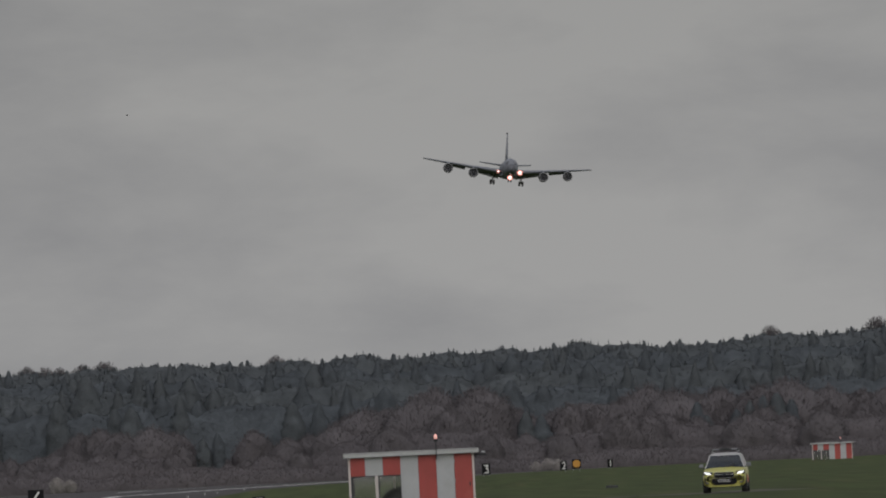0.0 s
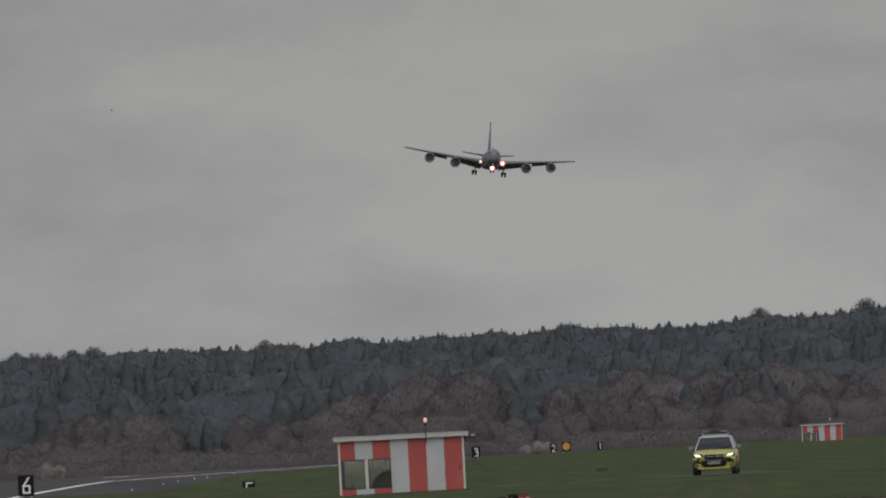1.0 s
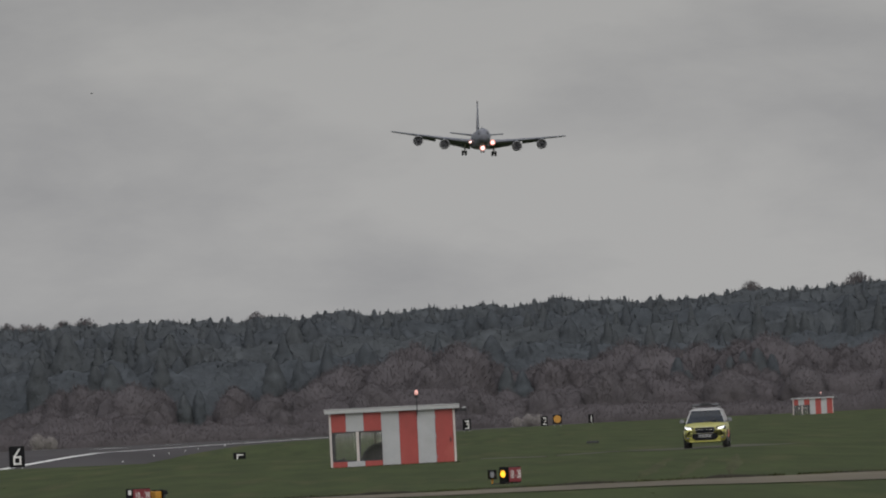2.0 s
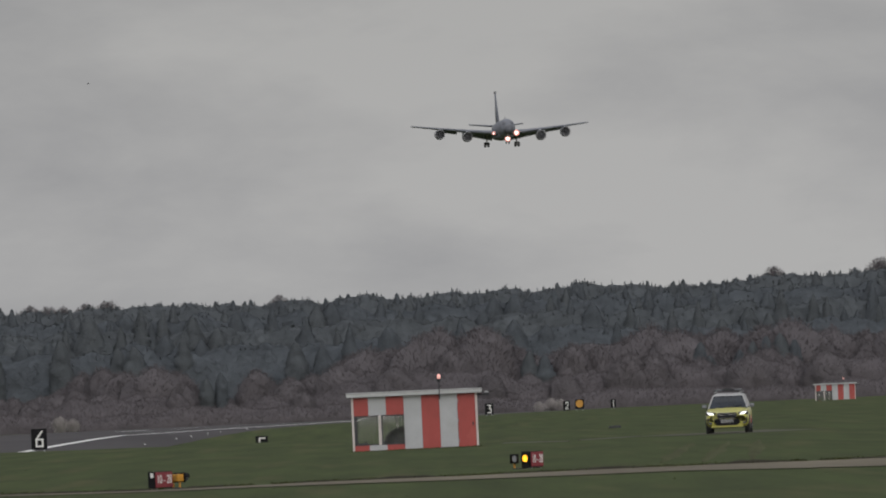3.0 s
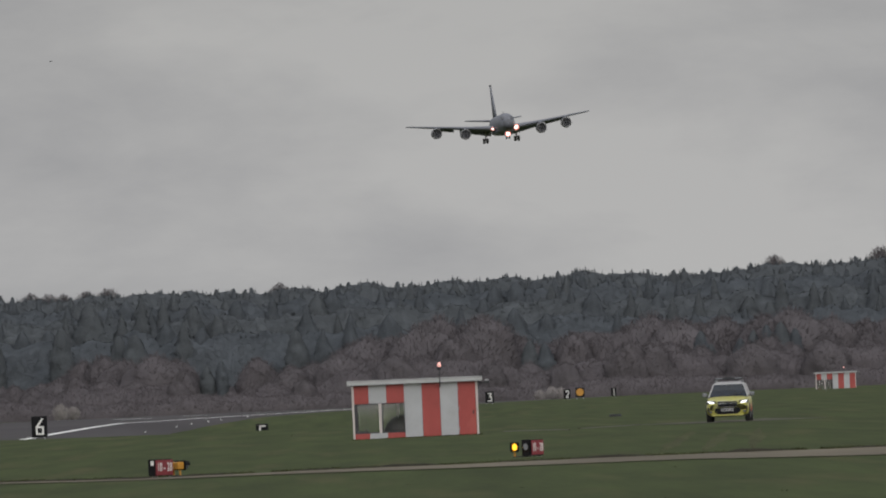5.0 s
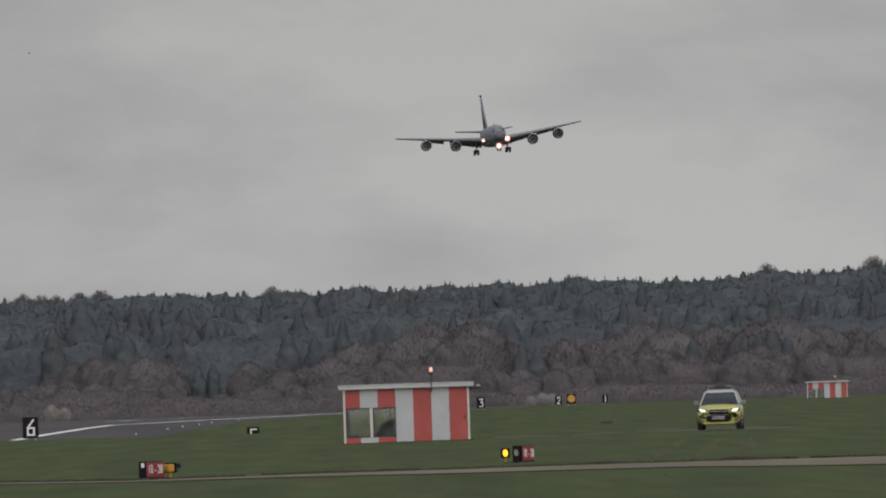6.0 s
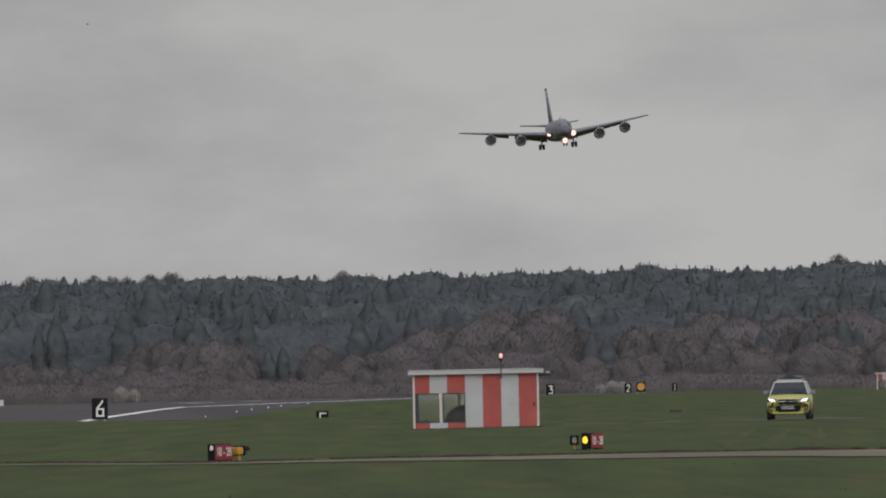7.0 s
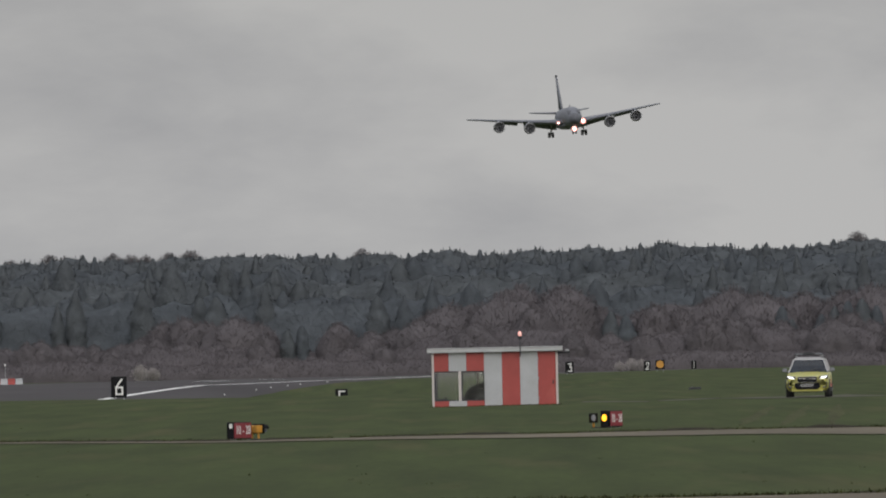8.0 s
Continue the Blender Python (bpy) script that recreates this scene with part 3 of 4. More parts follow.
# ---- huts ----
def glass_material():
    m = bpy.data.materials.new("clear_window_glass")
    m.use_nodes = True
    b = m.node_tree.nodes["Principled BSDF"]
    b.inputs["Base Color"].default_value = (0.96, 0.98, 0.98, 1)
    b.inputs["Transmission Weight"].default_value, b.inputs["IOR"].default_value, b.inputs["Roughness"].default_value = 1.0, 1.45, 0.02
    return m


M_GLASS = glass_material()
STRIPES = (-2.45, -1.86, -1.146, -0.437, 0.28, 1.0, 1.72, 2.435)


def build_hut(m):
    """Striped equipment hut; the front looks along -y, glazed at one end, so that one sees through."""
    h = thing("airfield_hut", m, "red and white striped hut with flat roof, windows and beacon", "hut", "striped huts on the airfield")
    fy, by, wall, top = -1.3, 1.3, 0.08, 2.17
    for i, (x0, x1) in enumerate(zip(STRIPES, STRIPES[1:])):
        mat = M_WHITE if i % 2 else M_RED
        word = "white painted panel" if i % 2 else "red painted panel"
        c, w = (x0 + x1) / 2, x1 - x0 - 0.008
        for z0, z1 in (((0.0, 0.25), (1.44, top)) if i < 3 else ((0.0, top),)):
            for y in (fy + wall / 2, by - wall / 2):
                if i == 6 and y < 0:
                    continue
                part("panel", boxes(((c, y, (z0 + z1) / 2), (w, wall, z1 - z0 - 0.004)), bevel=0.006), mat, h, word)
    d = part("door", boxes(((2.078, fy + 0.045, 1.085), (0.70, 0.07, 2.14)), bevel=0.008), M_RED, h, "red painted door")
    part("handle", boxes(((2.32, fy - 0.03, 0.95), (0.05, 0.06, 0.16)), bevel=0.01), M_DARK, d, "dark lever handle")
    for z in (0.3, 1.1, 1.9):
        part("hinge", boxes(((1.735, fy + 0.0, z), (0.03, 0.04, 0.12))), M_STEEL, d)
    for x in (-2.49, 2.48):
        for y in (fy + 0.045, by - 0.045):
            part("corner_post", boxes(((x, y, top / 2), (0.085, 0.1, top)), bevel=0.01), M_POST, h, "pale corner post")
    # end walls: glazed at the window end, solid at the door end
    for k in range(3):
        c = -0.8 + k * 0.8
        part("panel", boxes(((2.47, c, top / 2), (0.06, 0.79, top)), bevel=0.006), M_WHITE if k == 1 else M_RED, h)
        for z0, z1 in ((0.0, 0.25), (1.44, top)):
            part("panel", boxes(((-2.47, c, (z0 + z1) / 2), (0.06, 0.79, z1 - z0 - .004)), bevel=0.006), M_WHITE if k == 1 else M_RED, h)
    for y in (fy + 0.05, by - 0.05):
        win = part("window", boxes(((-1.415, y, 0.27), (2.02, 0.09, 0.05)), ((-1.415, y, 1.42), (2.02, 0.09, 0.05)), ((-2.41, y, 0.845), (0.06, 0.09, 1.1)),
                                   ((-0.425, y, 0.845), (0.05, 0.09, 1.1)), bevel=0.006), M_DARK, h, "dark window frame")
        mx, mw = (-1.415, .11) if y < 0 else (-.70, .07)
        part("mullion", boxes(((mx, y - .012, 0.845), (mw, 0.08, 1.18)), bevel=0.006), M_POST, win, "pale window mullion")
        if y < 0:
            for jx, jw in ((-2.345, .09), (-1.325, .07)):
                part("jamb", boxes(((jx, y + .06, 0.845), (jw, 0.1, 1.18)), bevel=0.006), M_DARK, win, "dark window jamb")
        for x0, x1 in ((-2.38, -1.47), (-1.36, -0.45)):
            p = part("pane", boxes((((x0 + x1) / 2, y, 0.845), (x1 - x0, 0.012, 1.1))), M_GLASS, win, "clear glass pane")
            p.visible_shadow = False
    for k in range(2):
        p = part("pane", boxes(((-2.47, -0.6 + 1.2 * k, 0.845), (0.012, 1.15, 1.18))), M_GLASS, h, "clear glass pane")
        p.visible_shadow = False
    part("mullion", boxes(((-2.47, 0, 0.845), (0.06, 0.06, 1.18))), M_DARK, h)
    part("floor_slab", boxes(((0, 0, 0.03), (4.9, 2.5, 0.1))), M_TAXI, h)
    # roof with a pale fascia, slightly pitched to the back
    bm = boxes(((0, 0, 2.275), (5.43, 3.1, 0.2)), bevel=0.02)
    part("roof", bm, M_ROOF, h, "weathered pale flat roof")
    part("roof_trim", boxes(((0, -1.56, 2.21), (5.43, 0.03, 0.05)), ((0, -1.558, 2.345), (5.45, 0.03, 0.05)), bevel=0.008), M_STEEL, h)
    # beacon on its conduit
    bm = bmesh.new()
    tube(bm, (1.02, -1.60, 1.98), (1.02, -1.60, 2.7), 0.022, seg=8)
    pole = part("beacon_pole", bm, M_DARK, h, "thin dark conduit up the wall")
    part("bracket", boxes(((1.02, -1.45, 2.05), (0.05, 0.36, 0.05))), M_DARK, pole)
    bm = bmesh.new()
    tube(bm, (1.02, -1.60, 2.68), (1.02, -1.60, 2.8), 0.075, 0.085, 12)
    part("lamp_base", bm, M_DARK, pole)
    bm = bmesh.new()
    rings = [[(1.02 + r * math.cos(a * math.pi / 7), -1.60 + r * math.sin(a * math.pi / 7), z) for a in range(14)] for z, r in ((2.8, .06), (2.88, .07), (2.95, .06), (2.98, .035), (2.99, .01))]
    loft(bm, rings)
    part("beacon_lens", bm, M_BEACON, pole, "glowing red obstruction light", True)
    # flood lamp on an arm
    bm = bmesh.new()
    tube(bm, (2.5, -1.2, 2.1), (2.82, -1.3, 2.1), 0.025, seg=8)
    arm = part("lamp_arm", bm, M_DARK, h)
    part("flood_lamp", boxes(((2.88, -1.32, 2.12), (0.26, 0.2, 0.11)), bevel=0.03), M_DARK, arm, "dark flood lamp with a pale hood")
    part("lamp_hood", boxes(((2.9, -1.32, 2.2), (0.16, 0.16, 0.07)), bevel=0.02), M_STEEL, arm)
    return h


HUT_PLACE = (1.98, 731.5)
hut = build_hut(pose(*HUT_PLACE, ground_z(*HUT_PLACE) - 0.02))
copy_thing(hut, pose(59.5, 2304, ground_z(59.5, 2304) - 0.02))


def build_cabinet_inside():
    x, y = HUT_PLACE[0] - 0.42, HUT_PLACE[1] + 0.1
    t = thing("covered_equipment", pose(x, y, ground_z(x, y) + 0.06), "dark rounded equipment under a black cover", "equipment")
    bm = bmesh.new()
    rings = []
    for z, r in ((0.0, .86), (.3, .84), (.5, .76), (.7, .58), (.84, .34), (.9, .08)):
        rings.append([(r * math.cos(a * math.pi / 10) * (1 + .03 * math.sin(a * 2)), .7 * r * math.sin(a * math.pi / 10), z) for a in range(20)])
    loft(bm, rings)
    part("cover", bm, M_DARK, t, "", True)
    part("base", boxes(((0, 0, .03), (1.5, 1.0, .06)), bevel=0.02), M_STEEL, t)
    t = thing("sill_box", pose(HUT_PLACE[0] - 2.12, HUT_PLACE[1] - .95, ground_z(x, y) + 0.06), "small dark instrument box behind the window", "box")
    part("case", boxes(((0, 0, .14), (.45, .3, .28)), ((.12, 0, .31), (.1, .1, .08)), bevel=0.02), M_DARK, t)
    part("stand", boxes(((0, 0, .02), (.4, .25, .04))), M_STEEL, t)


build_cabinet_inside()


# ---- car ----
def ring_body(y, hw, zb, zs, crown=0.035):
    pts = [(hw * .86, zb), (hw * .97, zb + .1), (hw, zb + .3), (hw, zs - .22), (hw * .97, zs - .08), (hw * .88, zs), (hw * .5, zs + crown * .8), (0, zs + crown)]
    return [(x, y, z) for x, z in pts] + [(-x, y, z) for x, z in pts[-2::-1]]


def build_car():
    x, y = 15.07, 756.0
    car = thing("patrol_car", pose(x, y, ground_z(x, y), 0, 0, -3.2), "yellow airfield patrol estate car with headlights lit, parked on grass", "car")
    sec = [(-2.27, .66, .42, .70), (-2.24, .76, .34, .76), (-2.1, .85, .28, .83), (-1.85, .885, .27, .88), (-1.3, .897, .27, .95), (-.95, .897, .27, 1.02), (.2, .897, .26, 1.04),
           (1.5, .893, .27, 1.07), (2.1, .87, .32, 1.06), (2.3, .8, .42, 1.0)]
    body = part("body", loft(bmesh.new(), [ring_body(*s) for s in sec]), M_CAR, car, "fluorescent yellow bodywork", True)
    gl = bmesh.new()
    loft(gl, [[(hx, y0, z), (hx, y1, z), (-hx, y1, z), (-hx, y0, z)] for z, hx, y0, y1 in ((1.0, .80, -1.0, 2.16), (1.3, .71, -.58, 2.06), (1.56, .60, -.2, 1.92))])
    glass = part("cabin_glass", gl, M_GLASS_DARK, car, "dark tinted windscreen and side glass")
    roof = part("roof", loft(bmesh.new(), [[(hx, y0, z), (hx, (y0 + y1) / 2, z + c), (hx, y1, z), (-hx, y1, z), (-hx, (y0 + y1) / 2, z + c), (-hx, y0, z)] for z, hx, y0, y1, c in
                                           ((1.54, .615, -.26, 1.96, 0), (1.6, .59, -.18, 1.9, .02), (1.64, .5, .02, 1.72, .02))]), M_CARWHITE, car, "white roof")
    for s in (-1, 1):
        for p0, p1, r in (((s * .81, -1.0, 1.02), (s * .61, -.22, 1.56), .028), ((s * .80, .45, 1.02), (s * .61, .4, 1.56), .035), ((s * .79, 1.35, 1.02), (s * .605, 1.3, 1.56), .05), ((s * .8, 2.1, 1.02), (s * .60, 1.9, 1.56), .06)):
            bm = bmesh.new()
            tube(bm, p0, p1, r, seg=8)
            part("pillar", bm, M_CARWHITE, glass, "white door pillar")
        bm = bmesh.new()
        tube(bm, (s * .55, -.05, 1.69), (s * .55, 1.7, 1.70), .022, seg=8)
        rail = part("roof_rail", bm, M_STEEL, roof)
        part("rail_foot", boxes(((s * .55, 0, 1.655), (.04, .12, .06)), ((s * .55, 1.6, 1.655), (.04, .12, .06))), M_DARK, rail)
        # mirrors
        bm = boxes(((s * .985, -.62, 1.13), (.2, .12, .16)), bevel=0.035)
        mir = part("door_mirror", bm, M_LENS_OFF, car, "grey door mirror")
        part("mirror_arm", boxes(((s * .87, -.6, 1.06), (.14, .06, .05))), M_DARK, mir)
        # headlight: dark cell with a lit outer bracket
        bm = bmesh.new()
        loft(bm, [[(s * .45, yy, .735), (s * .87, yy + .14, .76), (s * .86, yy + .12, .91), (s * .47, yy, .86)] for yy in (-2.262, -2.05)])
        head = part("headlight", bm, M_DARK, body, "dark headlight cell")
        bm = bmesh.new()
        loft(bm, [[(s * .52, yy, .765), (s * .74, yy + .07, .775), (s * .84, yy + .1, .885), (s * .60, yy + .03, .85)] for yy in (-2.275, -2.2)])
        part("headlight_lens", bm, M_HEAD, head, "white lit headlight")
        part("fog_lamp", boxes(((s * .70, -2.26, .42), (.13, .05, .09)), bevel=0.02), M_DARK, body)
        part("fog_lens", boxes(((s * .70, -2.288, .42), (.07, .02, .05)), bevel=0.008), M_LENS_OFF, body)
        part("bumper_slash", boxes(((s * .79, -2.22, .54), (.05, .08, .22)), bevel=0.015), M_DARK, body)
        # coloured side blocks
        for k in range(5):
            part("side_block", boxes(((s * .899, -1.0 + k * .62, .72 if k % 2 else .56), (.012, .6, .3))), M_CARRED if k % 2 == 0 else M_CAR, body, "red side marking" if k % 2 == 0 else "")
        part("sill", boxes(((s * .86, .1, .29), (.08, 2.6, .1)), bevel=0.02), M_DARK, body)
        for yy in (-1.42, 1.36):
            bm = bmesh.new()
            prof = ((-.1, .2), (-.11, .3), (-.08, .345), (.08, .345), (.11, .3), (.1, .2))
            loft(bm, [[(s * .80 + p, yy + rr * math.cos(i * math.pi / 12), .335 + rr * math.sin(i * math.pi / 12)) for i in range(24)] for p, rr in prof])
            t = part("wheel", bm, M_TYRE, car, "black tyre on an alloy wheel")
            bm = bmesh.new()
            tube(bm, (s * .80 - .09, yy, .335), (s * .80 + .09, yy, .335), .2, seg=16)
            for k in range(5):
                box(bm, (0, .1, 0), (.2, .2, .05), 0.0, Matrix.Translation((s * .81, yy, .335)) @ Matrix.Rotation(k * 1.257, 4, "X"))
            part("rim", bm, M_HUB, t)
            bm = bmesh.new()
            loft(bm, [[(s * .90 + dx, yy + r * math.cos(a), .335 + r * math.sin(a)) for a in [math.pi * i / 10 for i in range(11)] for r in (.37,)] + [(s * .90 + dx, yy + .42 * math.cos(a), .335 + .42 * math.sin(a)) for a in [math.pi * (10 - i) / 10 for i in range(11)]] for dx in (-.02, .012)])
            part("wheel_arch", bm, M_DARK, body)
    # face: grille, intake, plate
    g = part("grille", loft(bmesh.new(), [[(-.36, yy, .62), (.36, yy, .62), (.43, yy + .02, .75), (.40, yy + .04, .845), (-.40, yy + .04, .845), (-.43, yy + .02, .75)] for yy in (-2.33, -2.1)]), M_BLACK, body, "black grille")
    part("grille_bar", boxes(((0, -2.335, .76), (.78, .03, .022)), bevel=0.008), M_CHROME, g, "chrome grille bar")
    part("grille_frame", boxes(((0, -2.33, .62), (.70, .03, .012)), ((0, -2.285, .85), (.78, .03, .012)), bevel=0.006), M_CHROME, g)
    part("badge", boxes(((0, -2.352, .76), (.11, .02, .06)), bevel=0.02), M_GLASS_DARK, g)
    part("lower_intake", loft(bmesh.new(), [[(-.40, yy, .325), (.40, yy, .325), (.54, yy + .03, .42), (.49, yy + .02, .585), (-.49, yy + .02, .585), (-.54, yy + .03, .42)] for yy in (-2.33, -2.1)]), M_BLACK, body, "black lower intake")
    pl = part("number_plate", boxes(((0, -2.345, .50), (.52, .015, .112)), bevel=0.004), M_PLATE, body, "white number plate")
    for k in range(7):
        part("plate_bar", boxes(((-.21 + k * .07 + (.02 if k > 3 else 0), -2.355, .50), (.045, .006, .07))), M_DARK, pl)
    part("bumper_lip", boxes(((0, -2.2, .285), (1.3, .18, .075)), bevel=0.02), M_CAR, body)
    part("underbody", boxes(((0, 0, .28), (1.5, 4.0, .12))), M_DARK, car)
    for s in (-1, 1):
        bm = bmesh.new()
        tube(bm, (s * .1, -1.02, 1.06), (s * .1 + .5, -.78, 1.22), .012, seg=5)
        part("wiper", bm, M_DARK, glass)
    # roof light bar
    bar = part("light_bar", boxes(((0, .3, 1.775), (1.18, .3, .1)), bevel=0.03), M_DARK, car, "dark roof light bar")
    part("bar_centre", boxes(((0, .28, 1.81), (.34, .28, .1)), bevel=0.02), M_DARK, bar)
    for s in (-1, 1):
        part("bar_lens", boxes(((s * .4, .14, 1.785), (.3, .03, .05)), bevel=0.01), M_LENS_OFF, bar)
        part("bar_foot", boxes(((s * .5, .3, 1.705), (.06, .2, .08))), M_STEEL, bar)
    return car


build_car()


# ---- airfield signs ----
STROKES = {"6": (((.16, .42), (-.2, -.02)), ((-.2, -.02), (-.2, -.4)), ((-.2, -.4), (.2, -.4)), ((.2, -.4), (.2, -.02)), ((.2, -.02), (-.2, -.02))),
           "5": (((.24, .43), (-.2, .43)), ((-.2, .43), (-.2, .0)), ((-.2, .0), (.2, .0)), ((.2, .0), (.2, -.4)), ((.2, -.4), (-.2, -.4))),
           "3": (((-.2, .38), (.2, .38)), ((.2, .38), (-.02, .04)), ((-.02, .04), (.2, .04)), ((.2, .04), (.2, -.4)), ((.2, -.4), (-.2, -.4))),
           "2": (((-.2, .24), (-.12, .4)), ((-.12, .4), (.18, .4)), ((.18, .4), (.2, .1)), ((.2, .1), (-.2, -.4)), ((-.2, -.4), (.22, -.4))),
           "1": (((0, .42), (0, -.42)),)}


def distance_board(numeral, x, y, width, yaw, sunk=0.0):
    t = thing("distance_board", pose(x, y, ground_z(x, y) - sunk, 0, 0, yaw), "black runway distance board with white numeral " + numeral, "sign", "distance boards beside the runway")
    b = part("board", boxes(((0, 0, .70), (width, .16, 1.18)), bevel=0.02), M_BLACK, t, "matt black board")
    for zr in (1.285, .115):
        part("board_rim", boxes(((0, -.075, zr), (width, .03, .02))), M_DARK, b)
    for s in (-1, 1):
        part("leg", boxes(((s * width * .32, 0, .04), (.06, .06, .24))), M_STEEL, t)
    bm = bmesh.new()
    for k, ((x0, z0), (x1, z1)) in enumerate(STROKES[numeral]):
        p0, p1 = Vector((x0 * width, 0, z0)), Vector((x1 * width, 0, z1))
        d = (p1 - p0).normalized()
        n = Vector((-d.z, 0, d.x)) * .048
        p0, p1 = p0 - d * .05, p1 + d * .05
        y0 = -.088 - .003 * k
        loft(bm, [[q + Vector((0, yy, .70)) for q in (p0 - n, p1 - n, p1 + n, p0 + n)] for yy in (y0, -.06)])
    o = part("numeral", bm, M_LETTER, b)
    o["label"] = "white numeral " + numeral


distance_board("6", -18.3, 1020, .88, 12)
distance_board("5", sign_line(1328) - .27, 1328, .9, 12, .1)
distance_board("3", 13.15, 1934, .92, 20)
distance_board("2", 24.75, 2239, .88, 25)
distance_board("1", 34.65, 2544, .78, 30)


def marker_disc(x, y):
    t = thing("cable_marker", pose(x, y, ground_z(x, y)), "black board with an amber disc beside the runway", "sign")
    b = part("board", boxes(((0, 0, .84), (1.12, .12, 1.16)), bevel=0.02), M_BLACK, t)
    bm = bmesh.new()
    tube(bm, (0, -.07, .88), (0, -.11, .88), .46, seg=28)
    part("disc", bm, M_AMBER_BOX, b, "amber disc")
    for s in (-1, 1):
        part("leg", boxes(((s * .4, 0, .1), (.06, .06, .3))), M_STEEL, t)


marker_disc(26.25, 2230)


def holding_sign(x, y, yaw, width=1.1, plate=True):
    t = thing("holding_sign", pose(x, y, ground_z(x, y), 0, 0, yaw), "red runway holding sign reading 10-28 beside the taxiway", "sign", "holding signs")
    c = part("case", boxes(((0, 0, .25), (width, .21, .44)), bevel=0.012), M_BLACK, t, "black sign case")
    f = part("face", boxes(((0, -.112, .25), (width - .04, .016, .40)), bevel=0.004), M_SIGNRED, c, "red sign face")
    me = text_mesh("10 - 28", .33, .004)
    me.materials.append(M_LETTER)
    o = shared("legend", me, f, Matrix.Translation((0, -.126, .25)) @ Matrix.Rotation(radians(90), 4, "X") @ Matrix.Diagonal((width * .84 / max(.1, 2 * max(v.co.x for v in me.vertices)), 1, 1, 1)))
    o["label"] = "white legend 10-28"
    if plate:
        part("end_plate", boxes(((-width / 2 - .008, -.02, .37), (.012, .09, .12))), M_LETTER, c, "small white end plate")
    for s in (-1, 1):
        part("foot", boxes(((s * width * .35, 0, .015), (.08, .16, .06))), M_STEEL, t)
    return t


GUARD_LENS = []
GUARD_TURNS = (.18, .8, 1.43, 2.05, 2.68, 3.3, 3.9, 4.57, 5.15, 5.75, 6.38, 7.06, 7.66)


def guard_light(x, y, yaw, lit):
    """A pair of amber guard lamps with black sight boards on short posts; one of the two glows."""
    t = thing("guard_light", pose(x, y, ground_z(x, y), 0, 0, yaw), "pair of amber runway guard lamps in yellow housings", "light", "runway guard lights")
    part("base_plate", boxes(((0, .06, .01), (.4, .12, .03)), bevel=0.006), M_DARK, t)
    for k, s in enumerate((-1, 1)):
        bm = bmesh.new()
        tube(bm, (s * .15, .06, 0), (s * .15, .06, .16), .03, seg=8)
        part("post", bm, M_AMBER_BOX, t)
        head = part("lamp_head", boxes(((s * .15, .08, .27), (.18, .2, .2)), bevel=0.03), M_AMBER_BOX, t, "yellow lamp housing")
        on = lit and s > 0
        part("sight_board", boxes(((s * .15, -.045, .28 if not on else .25), (.25 if not on else .2, .02, .26 if not on else .46)), bevel=0.01), M_BLACK, head, "black sight board")
        # made-up two-faced lens: where lit, its turning stands in for the lamp's flashing
        bm = bmesh.new()
        tube(bm, (0, 0, 0), (0, -.035, 0), .085, .07, 18)
        front = len(bm.faces)
        tube(bm, (0, .006, 0), (0, .04, 0), .085, .07, 18)
        bm.faces.ensure_lookup_table()
        for f in bm.faces[front:]:
            f.material_index = 1
        bmesh.ops.scale(bm, vec=(.85, 1, 1.2), verts=bm.verts)
        lens = part("lens", bm, M_AMBER if lit else M_LENS_OFF, head, "amber lens lit on one face, turned to imitate flashing" if lit else "unlit lens")
        lens.data.materials.append(M_LENS_OFF)
        lens.matrix_local = pose(s * .15, -.15, .28)
        if lit:
            GUARD_LENS.append((lens, s))
        # spindle added only to carry the turning lens
        bm = bmesh.new()
        tube(bm, (s * .15, -.05, .28), (s * .15, -.15, .28), .015, seg=6)
        part("spindle", bm, M_BLACK, head)
        bm = bmesh.new()
        loft(bm, [[(s * .15 + r * math.cos(a), yy, .28 + r * math.sin(a)) for r, an in ((.1, range(9)), (.115, range(8, -1, -1))) for a in [math.pi * i / 8 for i in an]] for yy in (-.06, -.2)])
        part("hood", bm, M_BLACK, head)


holding_sign(-5.48, 480.5, 66)
guard_light(-5.01, 481.3, 125, False)
holding_sign(4.62, 507, 64, 0.8, False)
guard_light(4.23, 506.6, 0, True)


def drain_cover(x, y):
    t = thing("drain_cover", pose(x, y, ground_z(x, y)), "low dark drain cover in the grass", "drain")
    part("frame", boxes(((0, 0, .05), (.62, .6, .12)), bevel=0.02), M_DARK, t)
    for k in range(5):
        part("slat", boxes(((-.22 + k * .11, 0, .12), (.06, .5, .03))), M_DARK, t)


drain_cover(12.63, 925)


def edge_light(x, y):
    t = thing("runway_light", pose(x, y, ground_z(x, y)), "small white runway edge light on a stub", "light", "runway edge lights")
    bm = bmesh.new()
    tube(bm, (0, 0, -.02), (0, 0, .06), .04, .03, 8)
    part("stub", bm, M_STEEL, t)
    bm = bmesh.new()
    loft(bm, [[(r * math.cos(a * math.pi / 6), r * math.sin(a * math.pi / 6), z) for a in range(12)] for z, r in ((.05, .045), (.08, .055), (.12, .045), (.14, .02))])
    part("globe", bm, M_LETTER, t, "white glass globe")


for y in (1358, 1410, 1436, 1466, 1490, 1543):
    edge_light(sign_line(y) - 10.2, y)


